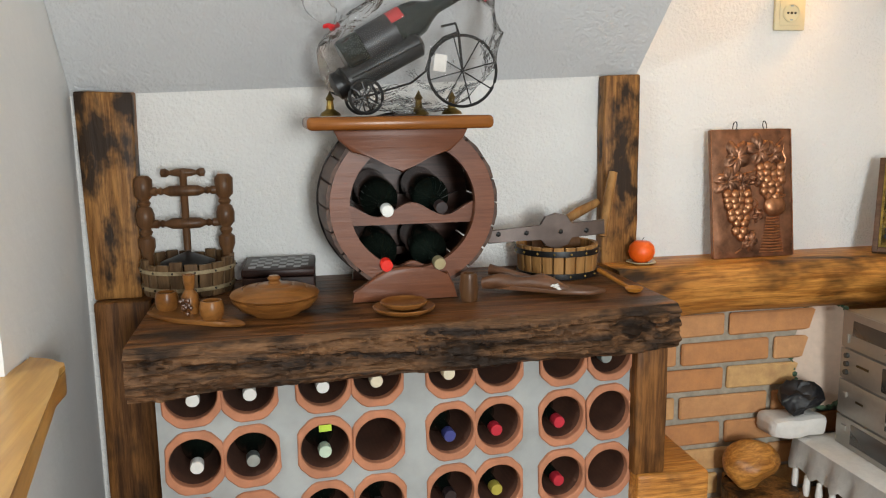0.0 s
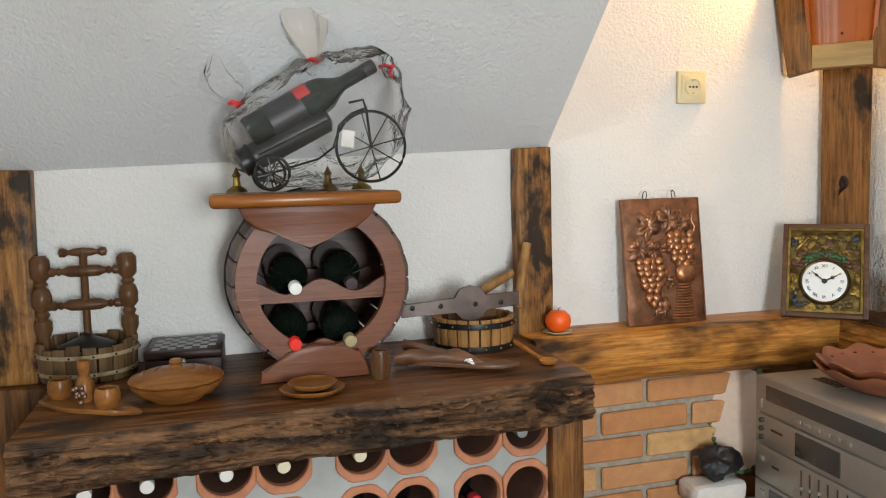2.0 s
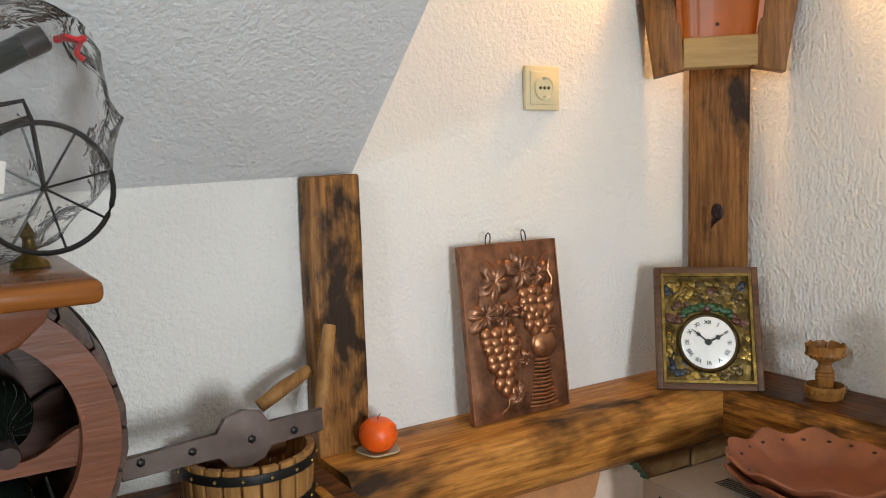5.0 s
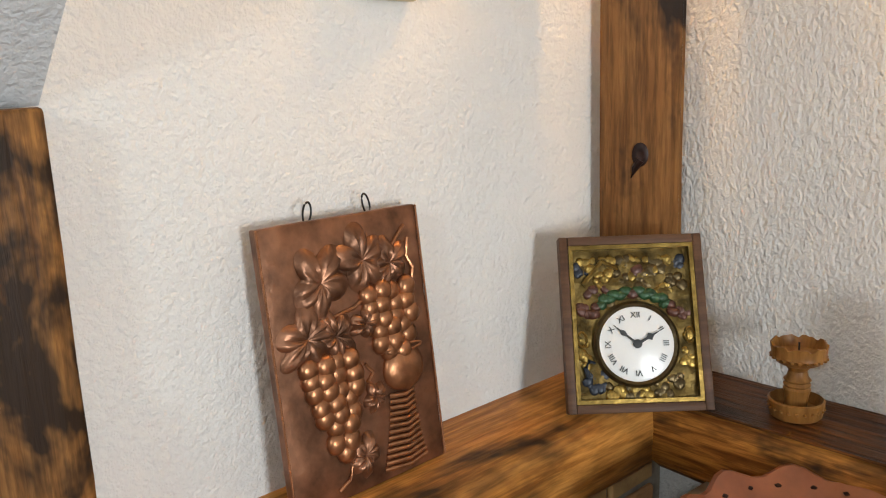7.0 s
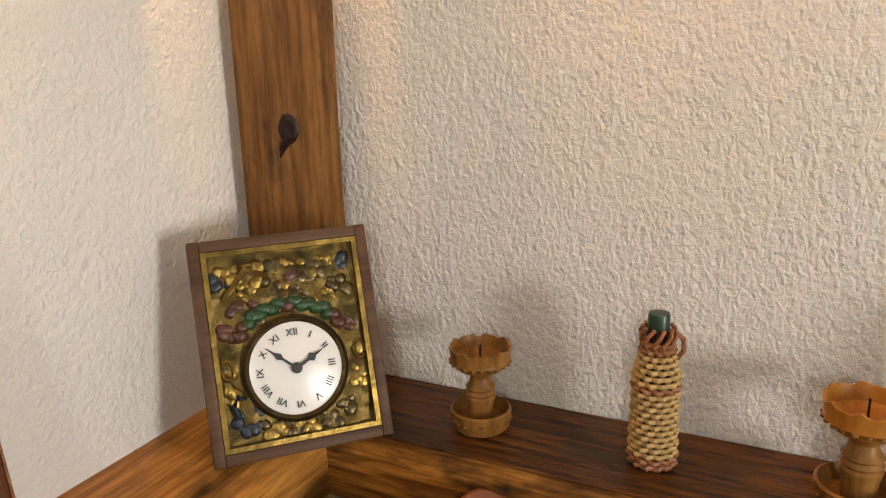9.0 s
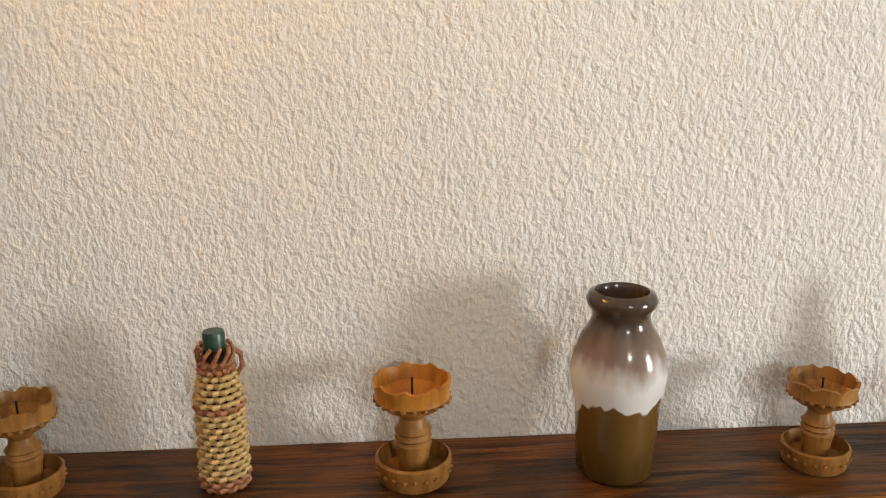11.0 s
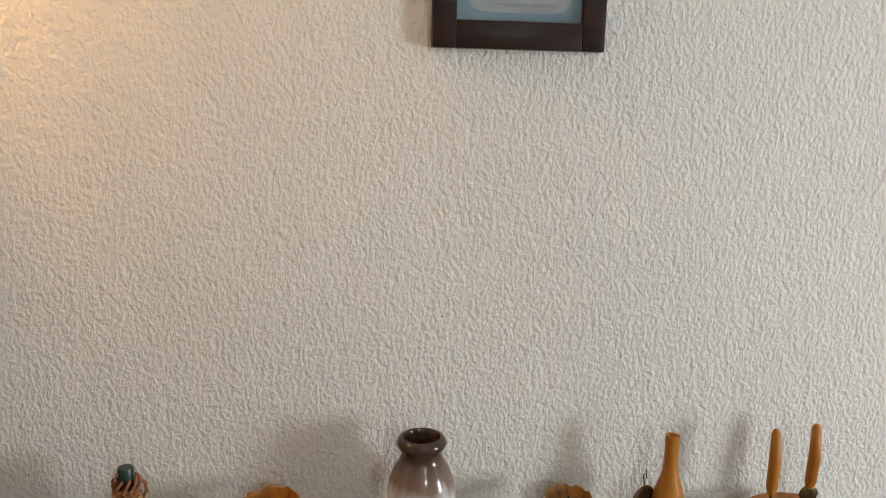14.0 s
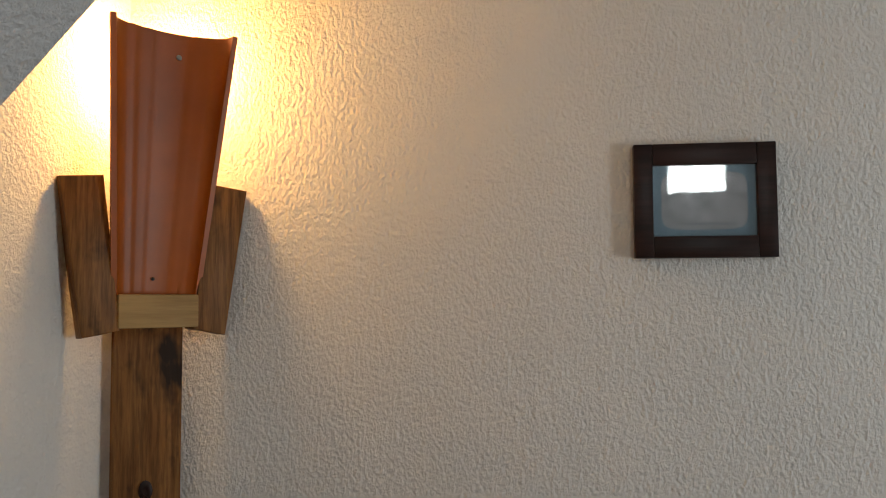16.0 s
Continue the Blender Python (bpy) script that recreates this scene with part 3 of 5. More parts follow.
green_tag = tagged(link("price_sticker", turn(box(-0.176, -0.154, -0.2545, -0.2535, 0.741, 0.753), RACK), plain("lime_paper", (0.45, 0.6, 0.05), 0.6)), "small lime green paper sticker on a clay pipe rim", "sticker")
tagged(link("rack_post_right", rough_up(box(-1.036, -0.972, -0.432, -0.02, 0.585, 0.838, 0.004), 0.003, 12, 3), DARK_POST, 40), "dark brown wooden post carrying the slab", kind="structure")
tagged(link("rack_block_right", rough_up(box(-1.032, -0.880, -0.440, -0.09, 0.0, 0.583, 0.008), 0.004, 9, 3), BURNT_X, 40), "scorched wooden block under the post", kind="structure")


# ---- barrel with bottles ----
def wine_barrel():
    cx, cz, y0, y1 = -1.436, 1.110, -0.285, -0.03
    b = thing("wine_barrel", "reddish-brown wooden half barrel bottle holder with shelf on top", "wine barrel", pose(0, 0, 0))
    n = 48
    o = [(cx + 0.160 * math.cos(2 * math.pi * k / n), cz + 0.160 * math.sin(2 * math.pi * k / n)) for k in range(n)]
    i = [(cx + 0.122 * math.cos(2 * math.pi * k / n), cz + 0.122 * math.sin(2 * math.pi * k / n)) for k in range(n)]
    part("front_ring", turn(ring_prism(o, i, 0.018), Matrix.Translation((0, y0, 0))), RED_WOOD, b)
    # rear pieces take the mahogany with interior shade painted in
    part("back_board", turn(prism(o, 0.012), Matrix.Translation((0, y1 - 0.012, 0))), RED_SHADED, b)
    ns = 22
    for k in range(ns):
        a0, a1 = 2 * math.pi * k / ns + 0.012, 2 * math.pi * (k + 1) / ns - 0.012
        bm, rows = bmesh.new(), []
        for s in range(7):
            y = y0 + 0.002 + (y1 - y0 + 0.006) * s / 6
            bulge = 0.009 * math.sin(math.pi * s / 6)
            rows.append([bm.verts.new((cx + r * math.cos(a), y, cz + r * math.sin(a))) for r, a in ((0.161, a0), (0.161, a1), (0.166 + bulge, a1), (0.1675 + bulge, (a0 + a1) / 2), (0.166 + bulge, a0))])
        for p, q in zip(rows, rows[1:]):
            for j in range(5):
                bm.faces.new((p[j], p[(j + 1) % 5], q[(j + 1) % 5], q[j]))
        bm.faces.new(rows[0]), bm.faces.new(rows[-1][::-1])
        part("stave", bm, STAVE, b, smooth=20)
    for z, h in ((cz - 0.026, 0.030), (cz - 0.132, 0.028)):
        w = math.sqrt(0.134 ** 2 - (z - cz) ** 2) if abs(z - cz) < 0.1 else 0.060
        top = [(cx + w * (1 - k / 10), z + h * (0.55 + 0.45 * math.cos(4 * math.pi * (k / 20)) * (1 if w > 0.1 else 0.4))) for k in range(21)]
        part("bottle_rest", turn(prism([(cx - w, z - 0.012)] + [(cx + w, z - 0.012)] + top, 0.013), Matrix.Translation((0, y0 + 0.022, 0))), RED_WOOD, b, "wavy wooden bottle rest")
        part("bottle_rest", turn(prism([(cx - w, z - 0.012)] + [(cx + w, z - 0.012)] + top, 0.013), Matrix.Translation((0, y1 - 0.05, 0))), RED_SHADED, b)
    for dz in (0.0,):
        part("hoop", tube([(cx + 0.1768 * math.cos(a), -0.16, cz + 0.1768 * math.sin(a)) for a in [2 * math.pi * k / 60 for k in range(60)]], 0.0025, 6, closed=True), IRON, b)
    part("shelf", box(-1.634, -1.295, -0.362, -0.06, 1.256, 1.280, 0.009, seg=3), SHELF_EDGE, b, "varnished shelf with a rounded front edge")
    apron = [(-0.116, 0), (0.116, 0), (0.108, -0.016), (0.085, -0.036), (0.05, -0.046), (0.026, -0.055), (0, -0.072), (-0.026, -0.055), (-0.05, -0.046), (-0.085, -0.036), (-0.108, -0.016)]
    part("apron", turn(prism(apron, 0.014, 0.003), Matrix.Translation((-1.460, y0 - 0.030, 1.2555)) @ Matrix.Diagonal((1.08, 1, 1.12, 1))), RED_WOOD, b, "shaped apron under the shelf")
    base = 0.928
    foot = [(-0.105, 0), (0.105, 0), (0.098, 0.022), (0.085, 0.045), (0.06, 0.047), (0.03, 0.055), (0, 0.058), (-0.03, 0.055), (-0.055, 0.045), (-0.082, 0.027), (-0.102, 0.018)]
    part("front_foot", turn(prism(foot, 0.02, 0.004), Matrix.Translation((-1.456, y0 - 0.013, base)) @ Matrix.Diagonal((0.98, 1, 1.15, 1))), RED_WOOD, b, "wavy wooden foot")
    part("rear_foot", turn(prism(foot, 0.02, 0.003), Matrix.Translation((cx, y1 - 0.05, 0.928))), RED_SHADED, b)
    return b


wine_barrel()
for x, z, cap, words in ((-1.496, 1.131, "white", "white"), (-1.392, 1.134, "dark", "black"), (-1.500, 1.026, "bright_red", "bright red"), (-1.397, 1.025, "gold", "gold")):
    bottle(pose(x, -0.072, z, 97, 0, 2), cap, "dark glass wine bottle in the barrel, %s capsule" % words, name="wine_bottle", group="bottles in the barrel", s=0.80, fat=1.28)


# ---- brick wall ----
def bricks():
    wall = structure("brick_wall", box(-0.965, -0.002, -0.082, -0.002, 0, 0.811), JOINT, "wall of orange clay bricks with grey mortar joints")
    rng, meshes = random.Random(8), []
    for k, length in enumerate((0.232, 0.232, 0.232, 0.11, 0.11)):
        bm = rough_up(box(-length / 2, length / 2, -0.012, 0.0, -0.0275, 0.0275, 0.004, seg=1), 0.0018, 35, 0, k * 3.1)
        me = bpy.data.meshes.new("brick")
        bmesh.ops.recalc_face_normals(bm, faces=bm.faces)
        bm.to_mesh(me), bm.free()
        me.materials.append(BRICK)
        meshes.append(me)
    for c in range(13):
        z = 0.774 - 0.068 * c
        if z < 0.03:
            break
        x = -0.038 - (0.0 if c % 2 else 0.123)
        spans = [] if c % 2 else [(-0.153, -0.040)]
        while x - 0.232 > -0.965:
            spans.append((x - 0.232, x))
            x -= 0.246
        if x + 0.965 > 0.10:
            spans.append((x - 0.11, x))
        for a, b in spans:
            me = meshes[rng.randrange(3)] if b - a > 0.2 else meshes[3 + rng.randrange(2)]
            ob = new("brick", me)
            ob.parent = wall
            ob.matrix_local = pose((a + b) / 2, -0.0815 - rng.uniform(0, 0.003), z + rng.uniform(-0.002, 0.002), 0, rng.uniform(-0.8, 0.8), rng.uniform(-0.6, 0.6))


bricks()


# ---- things on the slab ----
def on_slab(x, y, rz=0):
    return pose(x, y, slab_z(x, y) + 0.001, 0, 0, rz)


def stave_tub(t, r, h, n, wood_mat, hoop_mat, hoops, hoop_r, thick=0.008, flare=1.06, uneven=0.0, studs=0):
    rng = random.Random(n)
    for k in range(n):
        a0, a1 = 2 * math.pi * k / n + 0.02, 2 * math.pi * (k + 1) / n - 0.02
        top = h + rng.uniform(-uneven, uneven)
        bm, rows = bmesh.new(), []
        for z, f in ((0, 1.0), (top, flare)):
            rows.append([bm.verts.new((rr * f * math.cos(a), rr * f * math.sin(a), z)) for rr, a in ((r - thick, a0), (r - thick, a1), (r, a1), (r + 0.001, (a0 + a1) / 2), (r, a0))])
        for j in range(5):
            bm.faces.new((rows[0][j], rows[0][(j + 1) % 5], rows[1][(j + 1) % 5], rows[1][j]))
        bm.faces.new(rows[0]), bm.faces.new(rows[1][::-1])
        bmesh.ops.bevel(bm, geom=bm.edges[:], offset=0.0012, segments=1, affect="EDGES")
        part("stave", bm, wood_mat, t, smooth=30)
    part("bottom_board", lathe([(0, 0.003), (r - thick, 0.003), (r - thick, 0.011), (0, 0.011)], 32), wood_mat, t)
    for z in hoops:
        rr = r * (1 + (flare - 1) * z / h)
        hp = lathe([(rr + 0.0005, z - hoop_r), (rr + 0.0035, z - hoop_r), (rr + 0.004, z), (rr + 0.0035, z + hoop_r), (rr + 0.0005, z + hoop_r)], 48)
        hoop = part("hoop", hp, hoop_mat, t, "metal hoop with studs")
        for k in range(studs):
            a = 2 * math.pi * k / studs
            part("stud", ball(0.0026, (1, 1, 1), ((rr + 0.004) * math.cos(a), (rr + 0.004) * math.sin(a), z), sub=1), IRON if hoop_mat is ROPE else BRASS, hoop)


def wine_press():
    t = thing("grape_press", "small dark wooden grape press model with slatted tub", "grape press", on_slab(-1.879, -0.092))
    stave_tub(t, 0.083, 0.075, 20, OLD_TUB, ROPE, (0.018, 0.056), 0.004, uneven=0.006, studs=14)
    post = [(0.009, 0), (0.011, 0.03), (0.011, 0.085), (0.016, 0.1), (0.016, 0.118), (0.009, 0.124), (0.013, 0.133), (0.009, 0.139), (0.017, 0.15), (0.018, 0.172), (0.014, 0.186), (0.009, 0.190), (0.013, 0.197), (0.009, 0.203), (0.017, 0.213), (0.018, 0.248), (0.011, 0.257), (0, 0.258)]
    for x in (-0.075, 0.075):
        part("post", lathe(post, 16, m=Matrix.Translation((x, 0.012, 0))), TURNED, t, "turned wooden post")
    rail = [(0.008, -0.075), (0.010, -0.052), (0.006, -0.048), (0.009, -0.043), (0.006, -0.038), (0.012, -0.026), (0.013, 0), (0.012, 0.026), (0.006, 0.038), (0.009, 0.043), (0.006, 0.048), (0.010, 0.052), (0.008, 0.075)]
    for z in (0.150, 0.222):
        part("rail", lathe(rail, 14, m=Matrix.Translation((0, 0.012, z)) @ pose(0, 0, 0, 0, 90, 0)), TURNED, t, "turned wooden crossbar")
    part("screw", lathe([(0.007, 0.09), (0.007, 0.25), (0.010, 0.256), (0.010, 0.268), (0, 0.268)], 14, m=Matrix.Translation((0, 0.012, 0))), TURNED, t)
    part("handle", lathe([(0, -0.043), (0.009, -0.040), (0.010, -0.032), (0.005, -0.025), (0.008, -0.016), (0.010, 0), (0.008, 0.016), (0.005, 0.025), (0.010, 0.032), (0.009, 0.040), (0, 0.043)], 14, m=Matrix.Translation((0, 0.012, 0.262)) @ pose(0, 0, 0, 0, 90, 0)), TURNED, t, "turned cross handle")
    part("press_disc", lathe([(0, 0.06), (0.05, 0.06), (0.052, 0.066), (0.03, 0.076), (0, 0.09)], 24), BLACK_IRON, t, "dark press disc")
    t.scale = (1.06, 1.0, 0.93)
    return t


wine_press()


def chess_box():
    t = thing("chess_box", "dark wooden box with an inlaid checkered lid", "box", on_slab(-1.693, -0.106, -3))
    part("body", box(-0.072, 0.072, -0.058, 0.058, 0, 0.028, 0.003), DARK_FRAME, t)
    lid = part("lid", box(-0.073, 0.073, -0.059, 0.059, 0.029, 0.041, 0.003), DARK_FRAME, t)
    bm = bmesh.new()
    for i in range(8):
        for j in range(6):
            if (i + j) % 2 == 0:
                box(-0.060 + 0.015 * i, -0.046 + 0.015 * i, -0.046 + 0.0153 * j, -0.0315 + 0.0153 * j, 0.041, 0.0418, bm=bm)
    part("inlay", bm, plain("grey_inlay", (0.30, 0.29, 0.29), 0.4), lid, "pale grey inlaid squares")
    part("clasp", ball(0.006, (1, 0.5, 1), (0.0, -0.060, 0.024)), CAPS["silver"], t, "small metal clasp")
    t.scale = (1, 1.34, 1.28)
    return t


chess_box()


def lidded_bowl():
    t = thing("lidded_bowl", "round honey-brown turned wooden bowl with lid", "bowl", on_slab(-1.703, -0.335))
    part("bowl", lathe([(0, 0), (0.045, 0), (0.048, 0.004), (0.066, 0.012), (0.078, 0.026), (0.080, 0.033), (0.074, 0.033), (0.05, 0.012), (0, 0.010)], 48), HONEY_DARK, t)
    lid = part("lid", lathe([(0.079, 0.0335), (0.082, 0.037), (0.079, 0.042), (0.06, 0.049), (0.058, 0.0475), (0.055, 0.050), (0.035, 0.054), (0.033, 0.0525), (0.030, 0.055), (0.012, 0.057), (0.009, 0.061), (0.012, 0.066), (0.009, 0.071), (0, 0.072)], 48), HONEY_DARK, t, "turned lid with a knob")
    t.scale = (0.98, 0.98, 0.98)
    return t


lidded_bowl()


def cup_set():
    t = thing("cup_set", "carved wooden cups and jug on a small bark board", "cup set", on_slab(-1.852, -0.340, -43))
    bm = lathe([(0, 0), (0.110, 0), (0.113, 0.004), (0.108, 0.008), (0, 0.008)], 28, wobble=lambda r, z, a: (r * (1 + 0.1 * math.sin(3 * a + 1) + 0.05 * math.sin(7 * a)), z))
    for v in bm.verts:
        v.co.y *= 0.30
    part("board", bm, HONEY_DARK, t, "wavy bark board")
    for x, y in ((-0.066, 0.004), (0.060, -0.004)):
        part("cup", lathe([(0, 0.008), (0.016, 0.008), (0.020, 0.016), (0.021, 0.03), (0.018, 0.041), (0.015, 0.041), (0.016, 0.02), (0, 0.014)], 24, m=Matrix.Translation((x, y, 0))), HONEY_DARK, t, "small round cup")
    part("jug", lathe([(0, 0.008), (0.014, 0.008), (0.016, 0.025), (0.015, 0.04), (0.008, 0.052), (0.010, 0.062), (0.011, 0.078), (0.008, 0.078), (0, 0.06)], 22, m=Matrix.Translation((-0.008, 0.008, 0))), HONEY_DARK, t, "small slender jug")
    bm, rng = bmesh.new(), random.Random(3)
    for k in range(16):
        ball(0.0045, (1, 1, 1), (0.008 + rng.uniform(-0.012, 0.014), -0.016 + rng.uniform(-0.008, 0.006), 0.012 + rng.uniform(0, 0.028)), bm, 1)
    part("dried_flowers", bm, LEATHER, t, "bunch of dried flowers")
    return t


cup_set()


def saucers():
    for r, z, words in ((0.057, 0.0, "flat turned wooden saucer under a smaller dish"), (0.043, 0.009, "small turned wooden dish on a saucer")):
        ob = link("wooden_dish", lathe([(0, 0), (r * 0.7, 0), (r * 0.95, 0.006), (r, 0.011), (r * 0.97, 0.0125), (r * 0.8, 0.008), (0, 0.007)], 44), HONEY_DARK, 40)
        ob.matrix_world = pose(-1.474, -0.388, 0.928 + z, 0, 0, 0)
        tagged(ob, words, "dish", "stacked dishes")


saucers()
cup = link("barrel_cup", lathe([(0, 0), (0.015, 0), (0.0165, 0.006), (0.0165, 0.008), (0.019, 0.026), (0.0165, 0.045), (0.0165, 0.047), (0.015, 0.054), (0.012, 0.054), (0.013, 0.01), (0, 0.008)], 24), TURNED, 40)
cup.matrix_world = on_slab(-1.339, -0.330)
tagged(cup, "small dark wooden barrel-shaped cup", "cup")


def grape_tub():
    t = thing("grape_tub", "small oak stave tub with black studded iron hoops", "tub", on_slab(-1.086, -0.112))
    stave_tub(t, 0.077, 0.062, 22, TUB_WOOD, BLACK_IRON, (0.006, 0.050), 0.0055, flare=1.05, studs=16)
    # strapped crusher bar across the top, with its two handles
    bar = [(-0.135, -0.013), (-0.03, -0.012), (-0.022, -0.026), (0.0, -0.034), (0.024, -0.026), (0.03, -0.012), (0.098, -0.012), (0.098, 0.016), (0.03, 0.013), (0.022, 0.030), (0.0, 0.036), (-0.022, 0.030), (-0.03, 0.013), (-0.135, 0.012)]
    b = part("crusher_bar", turn(prism(bar, 0.008, 0.0015), pose(-0.022, -0.060, 0.092, 0, -2, 0)), BRONZE_STRAP, t, "brown strapped crusher bar with rivets")
    for x in (-0.115, -0.06, 0.008, 0.06):
        part("rivet", ball(0.0052, (1, 0.6, 1), (x - 0.022, -0.0615, 0.092), sub=1), BLACK_IRON, b)
    for pts, r in (([(0.088, -0.02, 0.072), (0.096, -0.012, 0.105), (0.108, 0.0, 0.15), (0.122, 0.012, 0.196)], [0.008, 0.009, 0.010, 0.0085]), ([(0.028, 0.03, 0.100), (0.06, 0.03, 0.118), (0.10, 0.035, 0.135)], [0.009, 0.010, 0.008])):
        part("handle", tube(pts, r, 10), TUB_WOOD, t, "rounded wooden handle")
    part("crusher_roller", lathe([(0, -0.05), (0.02, -0.05), (0.02, 0.05), (0, 0.05)], 12, m=pose(0, 0.02, 0.055, 0, 90, 0)), TURNED, t)
    t.scale = (1.12, 1.12, 1.12)
    return t


grape_tub()


def bellows():
    t = thing("bellows", "brown leather and wood bellows lying on the slab", "bellows", on_slab(-1.185, -0.312, -27))
    def blade(w, l):
        return [(-l, -0.012), (-l * 0.6, -0.020), (-0.02, -w * 0.6), (l * 0.35, -w), (l * 0.75, -w * 0.8), (l, -0.006), (l * 0.8, w * 0.7), (l * 0.4, w), (-0.02, w * 0.7), (-l * 0.6, 0.02), (-l, 0.012)]
    part("lower_board", turn(prism(blade(0.034, 0.125), 0.008, 0.002), pose(0, 0, 0.009, 90, 0, -4)), LEATHER, t, "leaf-shaped wooden board")
    bm = tube([(-0.125, 0.0, 0.018), (-0.09, -0.002, 0.022), (-0.05, -0.004, 0.021), (0.0, -0.006, 0.024), (0.03, -0.008, 0.018), (0.06, -0.012, 0.012)], [0.012, 0.016, 0.0125, 0.018, 0.012, 0.005], 14)
    part("leather_body", rough_up(bm, 0.004, 40, 1), LEATHER, t, "creased leather body")
    bm = tube([(-0.12, 0.05, 0.036), (-0.06, 0.045, 0.026), (0.0, 0.035, 0.016), (0.06, 0.022, 0.010)], [0.012, 0.010, 0.008, 0.005], 12)
    part("arm", rough_up(bm, 0.002, 40, 1), LEATHER, t)
    bm = bmesh.new()
    for k in range(5):
        tube([(0.02 + 0.003 * k, -0.026 - 0.002 * k, 0.022 + 0.004 * (k % 2)), (0.035 + 0.002 * k, -0.028, 0.028 - 0.004 * k)], 0.0015, 5, bm)
    part("tie", bm, CLOTH, t, "pale string tie")
    t.scale = (0.98, 0.98, 0.98)
    return t


bellows()


def spoon():
    t = thing("wooden_spoon", "small light wooden spoon with a reddish bowl", "spoon", on_slab(-1.006, -0.322, -86))
    part("handle", tube([(-0.135, 0, 0.016), (-0.06, 0, 0.009), (0.002, 0, 0.005)], [0.0055, 0.0045, 0.004], 8), HONEY, t)
    bm = lathe([(0, 0), (0.014, 0.002), (0.019, 0.009), (0.0175, 0.010), (0.012, 0.006), (0, 0.004)], 20, m=Matrix.Translation((0.02, 0, 0)))
    part("bowl", bm, HONEY, t, "oval spoon bowl")
    return t


spoon()


def tangerine():
    dish = link("wax_dish", lathe([(0, 0), (0.02, 0), (0.034, 0.006), (0.033, 0.008), (0.018, 0.004), (0, 0.004)], 28, wobble=lambda r, z, a: (r * (1 + 0.06 * math.sin(5 * a)), z)), plain("pale_dish", (0.42, 0.36, 0.22), 0.3), 40)
    dish.matrix_world = pose(-0.868, -0.082, BEAM_TOP + 0.001)
    tagged(dish, "pale scalloped small dish under the orange candle", "dish")
    t = thing("tangerine_candle", "bright orange tangerine-shaped candle on a pale dish", "candle", pose(-0.868, -0.082, BEAM_TOP + 0.006))
    part("fruit", lathe([(0, 0.001), (0.014, 0.0), (0.026, 0.009), (0.0305, 0.024), (0.028, 0.038), (0.018, 0.048), (0.006, 0.0495), (0, 0.047)], 32), TANGERINE, t)
    part("wick", tube([(0, 0, 0.047), (0.001, 0, 0.053), (0.006, 0, 0.057)], 0.0008, 5), BLACK, t)


tangerine()


# ---- wrapped bicycle bottle stand on the barrel ----
def bicycle():
    t = thing("bicycle_bottle_stand", "black wire tricycle bottle stand on the barrel shelf", "bottle stand", pose(-1.427, -0.225, 1.2805))
    def wheel(x, y, z, r, n):
        w = part("wheel", tube([(x + r * math.cos(2 * math.pi * k / 40), y, z + r * math.sin(2 * math.pi * k / 40)) for k in range(40)], 0.0030, 8, closed=True), BLACK_IRON, t, "spoked wire wheel")
        for k in range(n):
            a = 2 * math.pi * k / n + 0.25
            part("spoke", tube([(x, y, z), (x + r * math.cos(a), y, z + r * math.sin(a))], 0.0014, 5), BLACK_IRON, w)
        part("hub", ball(0.005, (1, 1, 1), (x, y, z), sub=1), BLACK_IRON, w)
    wheel(0.101, -0.01, 0.084, 0.068, 8)
    wheel(-0.092, -0.045, 0.036, 0.031, 8)
    wheel(-0.092, 0.05, 0.036, 0.031, 8)
    part("axle", tube([(-0.092, -0.045, 0.036), (-0.092, 0.05, 0.036)], 0.0022, 6), BLACK_IRON, t)
    part("frame", tube([(-0.092, 0, 0.036), (0.0, -0.005, 0.062), (0.03, -0.008, 0.085)], 0.0024, 6), BLACK_IRON, t)
    part("fork", tube([(0.101, -0.01, 0.084), (0.094, -0.01, 0.155), (0.088, -0.01, 0.174), (0.06, -0.01, 0.168)], 0.0028, 6), BLACK_IRON, t)
    part("arch", tube([(0.028, -0.01, 0.085), (0.04, -0.01, 0.125), (0.065, -0.01, 0.148), (0.094, -0.01, 0.158)], 0.0026, 6), BLACK_IRON, t)
    for a, b in (((-0.115, -0.03, 0.07), (0.02, -0.03, 0.135)), ((-0.115, 0.03, 0.07), (0.02, 0.03, 0.135)), ((-0.14, -0.03, 0.09), (-0.10, -0.03, 0.03)), ((-0.14, 0.03, 0.09), (-0.10, 0.03, 0.03))):
        part("cradle_bar", tube([a, b], 0.0024, 6), BLACK_IRON, t)
    for x, y in ((0.02, 0.03), (0.085, 0.02), (-0.155, 0.03)):
        part("bell_foot", lathe([(0.0, 0.001), (0.021, 0.001), (0.019, 0.006), (0.008, 0.014), (0.006, 0.03), (0.009, 0.034), (0.006, 0.038), (0, 0.05)], 20, m=Matrix.Translation((x, y, 0))), BRASS, t, "brass bell-shaped foot")
    part("cradle", tube([(-0.150, 0, 0.052), (-0.145, 0, 0.055), (0.015, 0, 0.138), (0.022, 0, 0.142)], [0.012, 0.027, 0.027, 0.014], 18), BLACK_IRON, t, "dark rounded bottle cradle")
    tag = part("price_tag", box(-0.012, 0.012, -0.0006, 0.0006, -0.016, 0.016), CLOTH, t, "blank white paper tag")
    tag.matrix_local = pose(0.052, -0.036, 0.098, 0, 8, 0)
    return t


bicycle()
